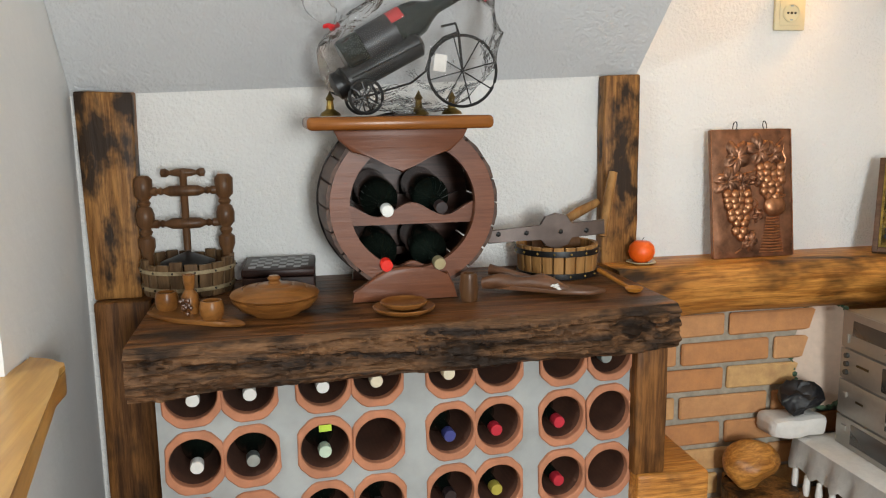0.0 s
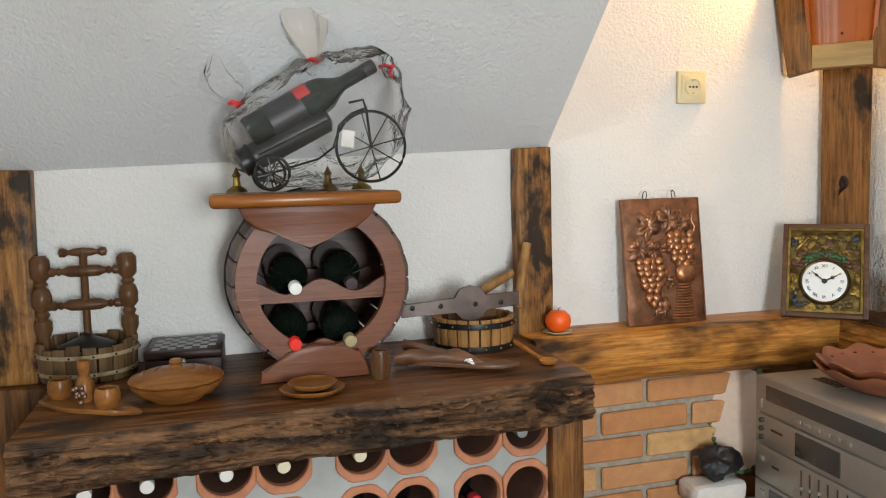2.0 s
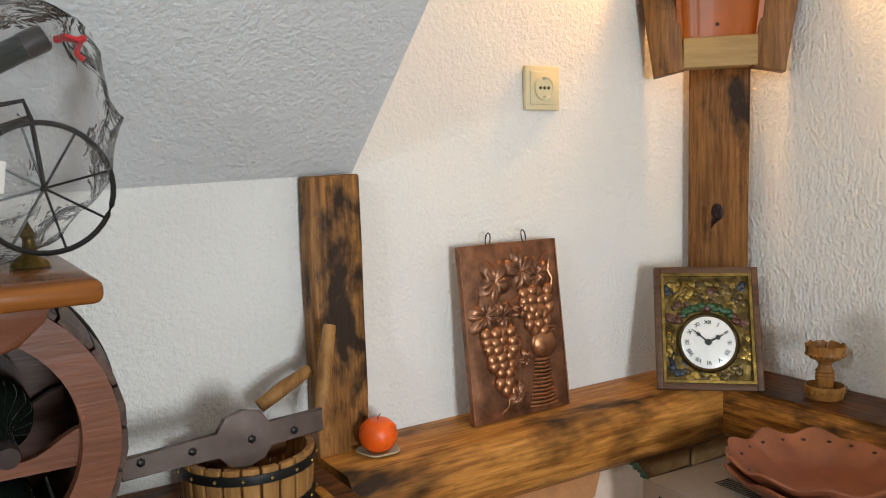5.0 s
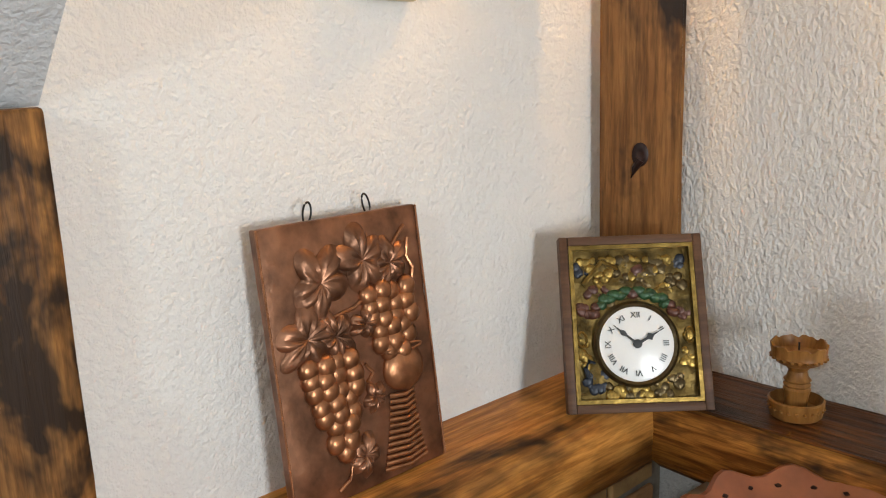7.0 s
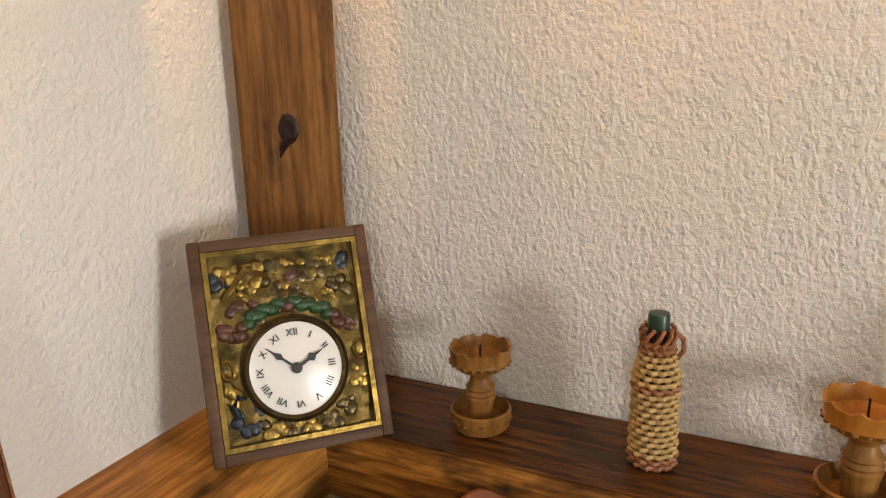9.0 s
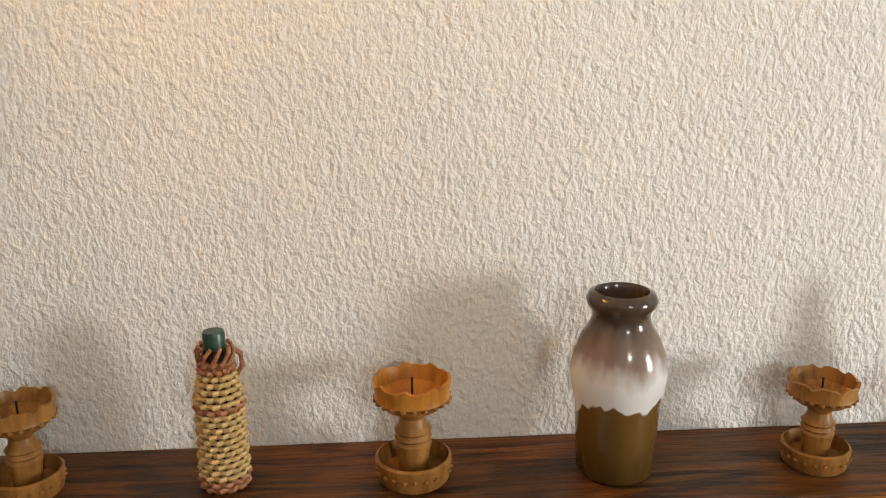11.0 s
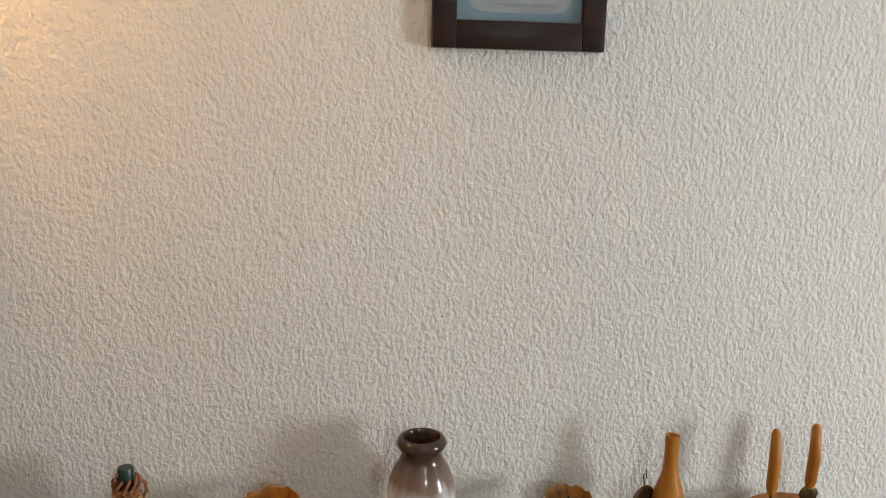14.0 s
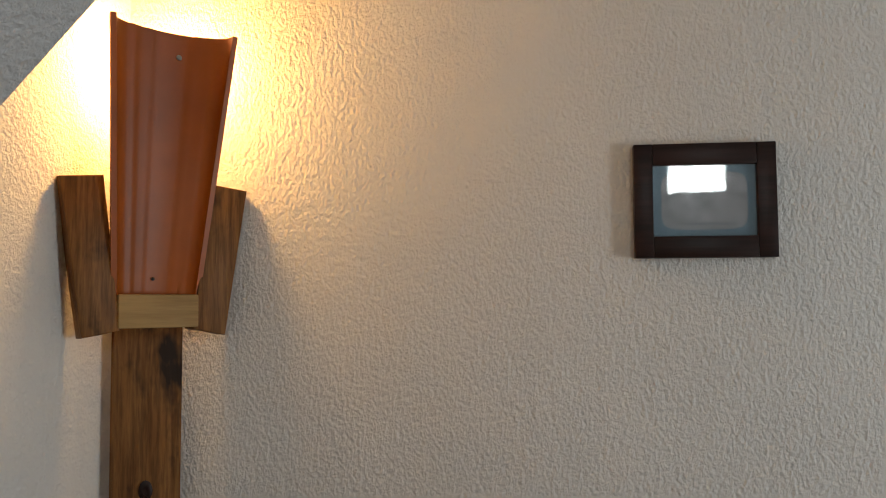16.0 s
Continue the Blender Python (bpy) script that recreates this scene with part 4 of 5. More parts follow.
bt = bottle(pose(-1.556, -0.220, 1.387, 0, 61, 0), "dark", "dark red wine bottle lying on the wire tricycle", GLASS_DARK, "wine_bottle", "bottle on the tricycle", 0.96)
part("label_band", lathe([(0.0365, 0.045), (0.0365, 0.115)], 28), plain("dark_label", (0.014, 0.011, 0.012), 0.45), bt, "dark paper label")
patch = bmesh.new()
rows = [[patch.verts.new((0.0367 * math.cos(radians(a)), 0.0367 * math.sin(radians(a)), z)) for a in range(-190, -109, 10)] for z in (0.110, 0.138)]
for k in range(len(rows[0]) - 1):
    patch.faces.new((rows[0][k], rows[0][k + 1], rows[1][k + 1], rows[1][k]))
part("seal_label", patch, LABEL_RED, bt, "small red paper seal")


def wrapping():
    t = thing("clear_film_wrap", "crumpled clear gift film tied with red ribbons", "wrapping film", pose(-1.427, -0.220, 1.2815))
    bm = bmesh.new()
    bmesh.ops.create_icosphere(bm, subdivisions=5, radius=1)
    for v in bm.verts:
        p = v.co.copy()
        x = p.x * 0.185
        tall = 0.262 + 0.36 * x
        z = (0.5 + 0.5 * p.z) * tall
        y = p.y * 0.092
        q = Vector((x, y, max(z, 0.001)))
        f = noise.noise_vector(q * 22) * 0.016 + noise.noise_vector(q * 60) * 0.005
        ridge = abs(noise.noise(q * 14 + Vector((5, 5, 5)))) * 0.028
        q += f * 0.8 - p * ridge * 0.6
        q.z = max(q.z, 0.001)
        v.co = q
    part("wrap_body", bm, FILM, t, smooth=25)
    def tuft(base, tip, r0, r1, n=22, seed=1.0):
        bm, rows = bmesh.new(), []
        a, b = Vector(base), Vector(tip)
        for i in range(9):
            f = i / 8
            c, r = a.lerp(b, f), r0 + (r1 - r0) * math.sin(f * 2.75)
            row = []
            for k in range(n):
                ang = 2 * math.pi * k / n
                rr = r * (1 + 0.16 * math.sin(5 * ang + seed) + 0.22 * noise.noise(Vector((k, i * 0.5, seed))))
                row.append(bm.verts.new(c + Vector((rr * math.cos(ang), 0.45 * rr * math.sin(ang), 0.02 * f * math.sin(3 * ang + seed)))))
            rows.append(row)
        for p, q in zip(rows, rows[1:]):
            for k in range(n):
                bm.faces.new((p[k], p[(k + 1) % n], q[(k + 1) % n], q[k]))
        return bm
    part("plume", tuft((-0.002, 0.0, 0.245), (-0.038, 0.01, 0.405), 0.007, 0.044), FILM_FOLDS, t, "gathered film plume", 25)
    part("side_gather", tuft((-0.150, 0.0, 0.165), (-0.175, 0.0, 0.245), 0.008, 0.038, seed=2.0), FILM, t, "", 25)
    for x, y, z in ((-0.002, -0.004, 0.247), (-0.150, -0.006, 0.166), (0.135, -0.02, 0.235)):
        bm = tube([(x - 0.013, y, z), (x - 0.005, y - 0.008, z + 0.002), (x + 0.006, y - 0.008, z - 0.001), (x + 0.014, y, z + 0.003)], 0.0042, 6)
        tube([(x + 0.010, y - 0.004, z), (x + 0.005, y - 0.006, z - 0.014), (x + 0.012, y - 0.006, z - 0.020)] if x > 0.1 else [(x - 0.004, y - 0.008, z), (x, y - 0.009, z - 0.006), (x + 0.006, y - 0.007, z - 0.004)], 0.0035, 6, bm)
        part("ribbon", bm, RED_RIBBON, t, "red ribbon tie")
    return t


wrapping()


# ---- things on the north wall and beam ----
def wall_socket():
    t = thing("wall_socket", "cream plastic wall power socket with a round recess", "power socket", pose(-0.468, -0.001, 1.509))
    part("plate", box(-0.040, 0.040, -0.010, 0, -0.040, 0.040, 0.003), IVORY, t)
    part("inner_plate", box(-0.030, 0.030, -0.0125, -0.009, -0.030, 0.030, 0.002), IVORY, t)
    face = part("recess_ring", lathe([(0.0225, 0.0), (0.0225, 0.0025), (0.0195, 0.003), (0.0185, 0.0006), (0, 0.0006)], 32, m=pose(0, -0.0135, 0, 90, 0, 0)), IVORY, t)
    for x in (-0.0095, 0.0095):
        part("pin_hole", lathe([(0.0028, 0), (0.0028, 0.002), (0, 0.002)], 12, m=pose(x, -0.0136, 0, 90, 0, 0)), SOCKET_DARK, face)
    part("screw", lathe([(0.003, 0), (0.003, 0.002), (0, 0.002)], 12, m=pose(0, -0.0136, 0, 90, 0, 0)), BROWN_METAL, face)
    for z in (-0.016, 0.016):
        part("earth_clip", box(-0.003, 0.003, -0.0165, -0.006, z - 0.0015, z + 0.0015), CAPS["silver"], face)


wall_socket()


def leaf_outline(size, lobes=5):
    return [(size * (0.62 + 0.38 * abs(math.cos(lobes * a / 2))) * math.cos(a) * (0.82 + 0.18 * math.sin(a)), size * (0.62 + 0.38 * abs(math.cos(lobes * a / 2))) * math.sin(a)) for a in [2 * math.pi * k / 40 for k in range(40)]]


def relief_leaf(size):
    """A veined, domed vine leaf lying on a plate that faces -y."""
    bm = bmesh.new()
    rim_pts = leaf_outline(size)
    c = bm.verts.new((0, -0.004, 0))
    rings = []
    for f, y in ((0.3, -0.0075), (0.58, -0.0085), (0.82, -0.006), (1.0, 0.0)):
        ring = []
        for k, (x, z) in enumerate(rim_pts):
            vein = 0.0028 * f * max(0.0, 1 - abs((k % 8) - 0) * 0.9) + 0.0028 * f * max(0.0, 1 - abs((k % 8) - 8) * 0.9)
            swirl = 0.18 * (1 - f)
            ring.append(bm.verts.new((f * (x * math.cos(swirl) - z * math.sin(swirl)), min(0.0, y + vein + 0.0012 * math.sin(k * 1.9)) if f < 1 else 0.0, f * (x * math.sin(swirl) + z * math.cos(swirl)))))
        rings.append(ring)
    n = len(rim_pts)
    for k in range(n):
        bm.faces.new((c, rings[0][k], rings[0][(k + 1) % n]))
        for p, q in zip(rings, rings[1:]):
            bm.faces.new((p[k], q[k], q[(k + 1) % n], p[(k + 1) % n]))
    return bm


def copper_plate():
    t = thing("copper_plaque", "embossed copper plaque with grapes, vine leaves and goblet", "wall plaque", pose(-0.575, -0.077, BEAM_TOP + 0.002, -7, 0, 1))
    w, h = 0.1065, 0.307
    part("plate", rough_up(box(-w, w, 0, 0.014, 0, h, 0.002), 0.0009, 60, 5), COPPER, t, smooth=30)
    bm = bmesh.new()
    for k in range(110):
        for x in (-w, w):
            ball(0.0017, (1, 1, 1.4), (x, -0.0005, 0.003 + k * (h - 0.006) / 109), bm, 1)
    tagged(part("beaded_edge", bm, COPPER_HI, t), kind="stuff")
    rng = random.Random(11)
    def bunch(cx, top, wid, rows):
        for i in range(rows):
            f = i / (rows - 1)
            n = max(1, round((5.0 - 3.6 * f) if i else 4))
            for k in range(n):
                x = cx + (k - (n - 1) / 2) * 0.0178 * wid + rng.uniform(-0.0025, 0.0025) + f * 0.006
                g = ball(0.0132, (1, 0.62, 1.05), (x, -0.002 - 0.0025 * (k % 2), top - i * 0.0142 + rng.uniform(-0.003, 0.003)), sub=2)
                part("grape", g, COPPER_HI, t)
    bunch(-0.042, 0.152, 1.0, 8)
    bunch(0.046, 0.215, 1.0, 7)
    for x, z, s, r in ((-0.040, 0.240, 0.046, 20), (-0.066, 0.185, 0.044, 60), (0.018, 0.255, 0.044, -25), (0.055, 0.246, 0.034, 40), (-0.030, 0.180, 0.034, -40), (-0.012, 0.040, 0.028, 10), (0.012, 0.100, 0.020, 30), (0.010, 0.185, 0.022, 75)):
        part("vine_leaf", turn(relief_leaf(s), pose(x, -0.0005, z, 0, r, 0)), COPPER, t, "embossed vine leaf", 60)
    part("goblet_bowl", ball(0.030, (1, 0.42, 0.92), (0.058, -0.001, 0.122), sub=3), COPPER_HI, t, "embossed goblet bowl")
    part("goblet_rim", tube([(0.058 + 0.026 * math.cos(a), -0.008, 0.146 + 0.004 * math.sin(a)) for a in [2 * math.pi * k / 24 for k in range(24)]], 0.0016, 6, closed=True), COPPER_HI, t)
    for k in range(13):
        ww = 0.016 + 0.014 * (k / 12) ** 1.6
        part("goblet_stem_ring", tube([(0.050 - ww - 0.006 * k / 12, 0.0, 0.094 - 0.0068 * k), (0.052 - 0.006 * k / 12, -0.007, 0.0925 - 0.0068 * k), (0.054 + ww - 0.006 * k / 12, 0.0, 0.094 - 0.0068 * k)], 0.0030, 8), COPPER_HI, t)
    for pts in ([(-0.03, -0.001, 0.2), (0.0, -0.002, 0.205), (0.03, -0.002, 0.222), (0.06, -0.002, 0.262), (0.085, -0.001, 0.285)], [(-0.03, -0.001, 0.07), (-0.035, -0.002, 0.05), (-0.028, -0.002, 0.036), (-0.036, -0.002, 0.02), (-0.05, -0.001, 0.012)], [(0.005, -0.001, 0.14), (0.014, -0.002, 0.128), (0.006, -0.002, 0.120), (0.016, -0.001, 0.110)], [(0.088, -0.001, 0.27), (0.082, -0.002, 0.25), (0.09, -0.002, 0.235), (0.086, -0.001, 0.215)]):
        part("tendril", tube(pts, 0.0022, 6), COPPER_HI, t)
    for x, r in ((-0.035, 25), (0.045, -15)):
        part("hanging_ring", turn(tube([(0.007 * math.cos(a), 0, 0.012 * math.sin(a)) for a in [2 * math.pi * k / 20 for k in range(20)]], 0.0012, 6, closed=True), pose(x, 0.012, h + 0.008, 0, r, 20)), BLACK_IRON, t, "dark wire hanging ring")
    return t


copper_plate()


def clock():
    t = thing("mantel_clock", "framed brass relief clock with white Roman dial", "clock", pose(-0.219, -0.189, BEAM_TOP + 0.010, -20.7, 0, -42.4))
    w, h = 0.097, 0.2375
    for x0, x1, z0, z1 in ((-w, -w + 0.012, 0, h), (w - 0.012, w, 0, h), (-w + 0.012, w - 0.012, 0, 0.012), (-w + 0.012, w - 0.012, h - 0.012, h)):
        part("frame_side", box(x0, x1, 0, 0.022, z0, z1, 0.0015), FRAME_WOOD, t)
    part("backing", rough_up(box(-w + 0.012, w - 0.012, 0.008, 0.02, 0.012, h - 0.012), 0.0034, 48, 40), BRASS_DARK, t, "embossed brass face plate", 60)
    part("inner_lip", ring_prism([(-w + 0.0125, 0.0125), (w - 0.0125, 0.0125), (w - 0.0125, h - 0.0125), (-w + 0.0125, h - 0.0125)], [(-w + 0.018, 0.018), (w - 0.018, 0.018), (w - 0.018, h - 0.018), (-w + 0.018, h - 0.018)], 0.010), BRASS, t)
    cz = 0.090
    circ = lambda y, z: pose(0, y, z, 90, 0, 0)
    part("bezel", lathe([(0.050, 0), (0.057, 0), (0.058, 0.004), (0.054, 0.008), (0.050, 0.006)], 56, m=circ(0.008, cz)), BROWN_METAL, t, "round brass bezel")
    dial = part("dial", lathe([(0.050, 0), (0.050, 0.0055), (0.047, 0.0065), (0, 0.0085)], 56, m=circ(0.008, cz)), WHITE, t, "white enamel dial")
    for k, s in enumerate(("XII", "I", "II", "III", "IIII", "V", "VI", "VII", "VIII", "IX", "X", "XI")):
        a = radians(30 * k)
        letters("numeral", s, 0.0108, pose(0.0385 * math.sin(a), -0.0005 + 0.0003, cz + 0.0385 * math.cos(a), 90, 0, 0) @ pose(0, 0, 0, 0, 0, -30 * k), BLACK, dial)
    for a, l, wd in ((62, 0.034, 0.0022), (-50, 0.040, 0.0016)):
        o = [(-wd, -0.004), (wd, -0.004), (wd * 0.8, l * 0.45), (wd * 2.4, l * 0.58), (wd * 0.7, l * 0.72), (0.0003, l), (-0.0003, l), (-wd * 0.7, l * 0.72), (-wd * 2.4, l * 0.58), (-wd * 0.8, l * 0.45)]
        part("clock_hand", turn(prism(o, 0.0008), pose(0, -0.0032, cz, 0, a, 0)), BLACK, dial, "black spade-shaped pointer", None)
    part("centre_boss", lathe([(0.006, 0), (0.006, 0.0025), (0, 0.003)], 20, m=circ(-0.0015, cz)), BLACK, dial)
    # painted relief round the dial
    garland = [((0.072 - 0.004 * math.sin(a * 3)) * math.cos(a), cz + 0.068 * math.sin(a)) for a in [radians(38 + 104 * k / 16) for k in range(17)]]
    for k, (x, z) in enumerate(garland):
        g = ball(0.009, (1.1, 0.5, 0.8), (x, 0.008, z + 0.004 * (k % 2)), sub=2)
        part("garland_leaf", rough_up(g, 0.002, 120), GREEN_PAINT if abs(k - 8) < 7 and k != 8 else RED_PAINT, t)
    rng = random.Random(21)
    def cluster(name, x, z, n, spread, mat, r=0.006, tall=1.0):
        bm = bmesh.new()
        for _ in range(n):
            ball(r * rng.uniform(0.6, 1.15), (1.25, 0.36, 1.25 * tall), (max(-0.074, min(0.074, x + rng.uniform(-spread, spread))), 0.0085, max(0.022, min(0.204, z + rng.uniform(-spread, spread) * 0.8))), bm, 2)
        tagged(part(name, rough_up(bm, 0.0014, 150), mat, t), kind="stuff")
    part("relief_roof", tube([(-0.066, 0.007, 0.172), (-0.040, 0.005, 0.203), (-0.018, 0.007, 0.193)], 0.0035, 6), BRASS, t, "embossed brass gable")
    for name, x, z, n, sp, mat in (("relief_animal", -0.036, 0.180, 7, 0.012, BRASS), ("relief_foliage", -0.068, 0.190, 6, 0.010, BLUE_PAINT), ("relief_foliage", -0.014, 0.204, 9, 0.012, BROWN_METAL), ("relief_jug", 0.010, 0.190, 5, 0.007, RED_PAINT), ("relief_tree", 0.034, 0.192, 12, 0.014, BROWN_METAL), ("relief_flower", 0.064, 0.200, 5, 0.006, BLUE_PAINT), ("relief_basket", 0.060, 0.174, 7, 0.010, BROWN_METAL), ("relief_hill", -0.046, 0.160, 9, 0.014, RED_PAINT), ("relief_flower", -0.070, 0.135, 6, 0.009, RED_PAINT), ("relief_flower", 0.071, 0.132, 6, 0.008, RED_PAINT), ("relief_fruit", -0.072, 0.098, 4, 0.006, BRASS), ("relief_fruit", 0.073, 0.100, 4, 0.007, BRASS), ("relief_bird", -0.058, 0.040, 10, 0.014, BLUE_PAINT), ("relief_bird", 0.058, 0.044, 10, 0.014, BROWN_METAL), ("relief_ground", 0.0, 0.170, 16, 0.035, BROWN_METAL), ("relief_ground", 0.02, 0.206, 14, 0.034, BRASS), ("relief_ground", -0.05, 0.206, 12, 0.020, BRASS), ("relief_ground", 0.0, 0.024, 16, 0.040, BROWN_METAL), ("relief_ground", -0.02, 0.206, 12, 0.030, BRASS), ("relief_ground", 0.045, 0.160, 8, 0.016, BRASS), ("relief_ground", -0.070, 0.070, 9, 0.014, BRASS), ("relief_ground", 0.070, 0.072, 9, 0.014, BRASS), ("relief_scroll", 0.0, 0.026, 10, 0.018, BRASS), ("relief_scroll", -0.030, 0.024, 6, 0.010, BRASS), ("relief_scroll", 0.034, 0.024, 6, 0.010, BROWN_METAL), ("relief_leafage", 0.070, 0.066, 6, 0.009, BRASS)):
        cluster(name, x, z, n, sp, mat)
    for x, z in ((-0.072, 0.098), (0.073, 0.100)):
        part("relief_oval", turn(tube([(0.006 * math.cos(a), 0, 0.010 * math.sin(a)) for a in [2 * math.pi * k / 20 for k in range(20)]], 0.002, 6, closed=True), pose(x, 0.006, z)), BRASS, t)
    part("relief_bird_neck", tube([(-0.066, 0.006, 0.048), (-0.070, 0.005, 0.060), (-0.064, 0.005, 0.069), (-0.056, 0.006, 0.066)], [0.004, 0.0035, 0.003, 0.0015], 8), BLUE_PAINT, t)
    return t


clock()


# ---- corner lamp ----
def corner_lamp():
    """A wooden bracket on the corner post with a hollow roof tile as shade."""
    m = Matrix(((0.7071, 0.7071, 0, -0.12), (-0.7071, 0.7071, 0, -0.12), (0, 0, 1, 0), (0, 0, 0, 1)))
    t = thing("corner_sconce", "corner wall lamp of an amber roof tile in scorched wood", "wall lamp", m)
    for s, name in ((-1, "side_board"), (1, "side_board")):
        o = [(s * 0.062, 1.545), (s * 0.121, 1.533), (s * 0.160, 1.796), (s * 0.092, 1.803)]
        part(name, turn(rough_up(prism(o if s > 0 else o[::-1], 0.045, 0.003), 0.0015, 25, 1), Matrix.Translation((0, -0.012, 0))), POST_Z, t, "scorched wooden side board")
    part("block", turn(box(-0.066, 0.070, -0.016, 0.04, 1.548, 1.605, 0.003), pose(0, 0, 0)), PALE_BLOCK, t, "pale wooden block")
    bm, n, rows = bmesh.new(), 28, []
    for i in range(13):
        f = i / 12
        z, half, out, deep = 1.592 + 0.462 * f, 0.066 + 0.032 * f, -0.004 - 0.085 * f, 0.030 + 0.018 * f
        row = []
        for k in range(n + 1):
            a = math.pi * k / n
            ripple = 0.0028 * (k in (8, 9, 11, 19, 21))
            row.append(bm.verts.new((-half * math.cos(a), out + deep * math.sin(a) ** 0.8 - ripple, z)))
        rows.append(row)
    for p, q in zip(rows, rows[1:]):
        for k in range(n):
            bm.faces.new((p[k], p[k + 1], q[k + 1], q[k]))
    bmesh.ops.recalc_face_normals(bm, faces=bm.faces)
    bmesh.ops.solidify(bm, geom=bm.faces[:], thickness=0.009)
    part("tile_shade", bm, TILE_GLAZE, t, "amber glazed hollow roof tile", 50)
    part("screw", lathe([(0.005, 0), (0.0045, 0.002), (0, 0.003)], 14, m=pose(0.022, -0.036, 2.015, 80, 0, 0)), CAPS["silver"], t, "small screw head")
    part("screw", lathe([(0.003, 0), (0.003, 0.002), (0, 0.003)], 12, m=pose(0.0, 0.018, 1.632, 85, 0, 0)), BLACK_IRON, t)
    sock = part("lamp_holder", lathe([(0, 1.605), (0.014, 1.605), (0.014, 1.90), (0.017, 1.905), (0.017, 1.93), (0, 1.93)], 18, m=Matrix.Translation((0, 0.062, 0))), WHITE, t, "white lamp holder behind the tile")
    return t


corner_lamp()


# ---- stereo, cabinet and bowls ----
def stereo():
    rz = -3
    base = pose(-0.424, -0.222, 0, 0, 0, rz)
    def unit(z0, z1, words, kind):
        t = thing("stereo_unit", words, "stereo", base @ pose(0, 0, z0), "stacked stereo units")
        h = z1 - z0
        part("case", box(0.0, 0.30, -0.43, 0.0, 0.003, h - 0.001, 0.003), SILVER, t)
        part("front_panel", box(-0.006, 0.0, -0.434, 0.004, 0.001, h - 0.002, 0.002), SILVER, t)
        if kind == "tuner":
            part("display", box(-0.0075, -0.005, -0.40, -0.035, h * 0.38, h * 0.78, 0.001), SILVER_DARK, t, "dark tuner display window")
            for k in range(6):
                part("button", box(-0.010, -0.005, -0.16 - 0.03 * k, -0.14 - 0.03 * k, h * 0.14, h * 0.24, 0.001), SILVER, t)
            part("power_button", box(-0.010, -0.005, -0.024, -0.016, h * 0.15, h * 0.38, 0.001), SILVER, t)
            bm = bmesh.new()
            for j in range(3):
                for k in range(14):
                    box(0.08 + 0.05 * j, 0.115 + 0.05 * j, -0.08 - 0.006 * k, -0.077 - 0.006 * k, h - 0.002, h - 0.0002, bm=bm)
            part("vent_slots", bm, SILVER_DARK, t, "dark vent slots")
        elif kind == "deck":
            part("cassette_door", box(-0.0085, -0.005, -0.28, -0.14, h * 0.15, h * 0.88, 0.002), SILVER_DARK, t, "dark cassette door")
            for k in range(3):
                part("knob", lathe([(0.006, 0), (0.006, 0.008), (0, 0.009)], 16, m=pose(-0.005, -0.022, h * (0.25 + 0.27 * k), 0, -90, 0)), SILVER_DARK, t, "round knob")
            part("name_strip", box(-0.0075, -0.0055, -0.095, -0.055, h * 0.55, h * 0.62), BROWN_METAL, t)
        elif kind == "amp":
            for k in range(6):
                part("slider", box(-0.0075, -0.0055, -0.163 - 0.028 * k, -0.160 - 0.028 * k, h * 0.2, h * 0.85), SILVER_DARK, t)
                part("slider_cap", box(-0.012, -0.0055, -0.167 - 0.028 * k, -0.156 - 0.028 * k, h * (0.35 + 0.06 * (k % 3)), h * (0.43 + 0.06 * (k % 3)), 0.001), SILVER, t)
            part("button", box(-0.010, -0.005, -0.03, -0.016, h * 0.55, h * 0.68, 0.001), SILVER, t)
            part("badge", box(-0.0072, -0.0055, -0.085, -0.06, h * 0.5, h * 0.56), BROWN_METAL, t)
        else:
            part("display", box(-0.0075, -0.005, -0.26, -0.05, h * 0.2, h * 0.85, 0.001), SILVER_DARK, t)
            part("button", box(-0.010, -0.005, -0.035, -0.018, h * 0.55, h * 0.72, 0.001), SILVER, t)
    unit(0.742, 0.829, "silver stereo tuner with a dark display and vent slots", "tuner")
    unit(0.668, 0.741, "silver stereo cassette deck with round knobs", "deck")
    unit(0.582, 0.667, "silver stereo amplifier with vertical sliders", "amp")
    unit(0.508, 0.581, "silver stereo unit with a dark display at the bottom", "last")
    cab = thing("stereo_cabinet", "low brown wooden cabinet under a white lace cloth", "cabinet", pose(0, 0, 0))
    part("body", box(-0.44, -0.10, -0.75, -0.20, 0.0, 0.488, 0.006), DARK_POST, cab)
    part("top_board", box(-0.50, -0.08, -0.80, -0.165, 0.488, 0.502, 0.004), BURNT_Y, cab)
    cloth = thing("lace_cloth", "white cloth with scalloped hanging edge on the cabinet", "cloth", pose(0, 0, 0.503))
    part("top", box(-0.505, -0.10, -0.79, -0.168, 0.0, 0.004, 0.001), CLOTH, cloth)
    bm, rows, n = bmesh.new(), [], 60
    for i in range(n + 1):
        y = -0.79 + 0.622 * i / n
        drop = 0.055 + 0.012 * abs(math.sin(i * 0.9))
        sway = 0.008 * math.sin(i * 0.9)
        rows.append([bm.verts.new((-0.505 - w * 0.014 - sway * w, y, 0.004 - drop * w)) for w in (0, 0.25, 0.6, 1.0)])
    for a, b in zip(rows, rows[1:]):
        for k in range(3):
            bm.faces.new((a[k], b[k], b[k + 1], a[k + 1]))
    bmesh.ops.solidify(bm, geom=bm.faces[:], thickness=0.003)
    part("hanging_edge", bm, CLOTH, cloth, "scalloped hanging cloth edge", 60)
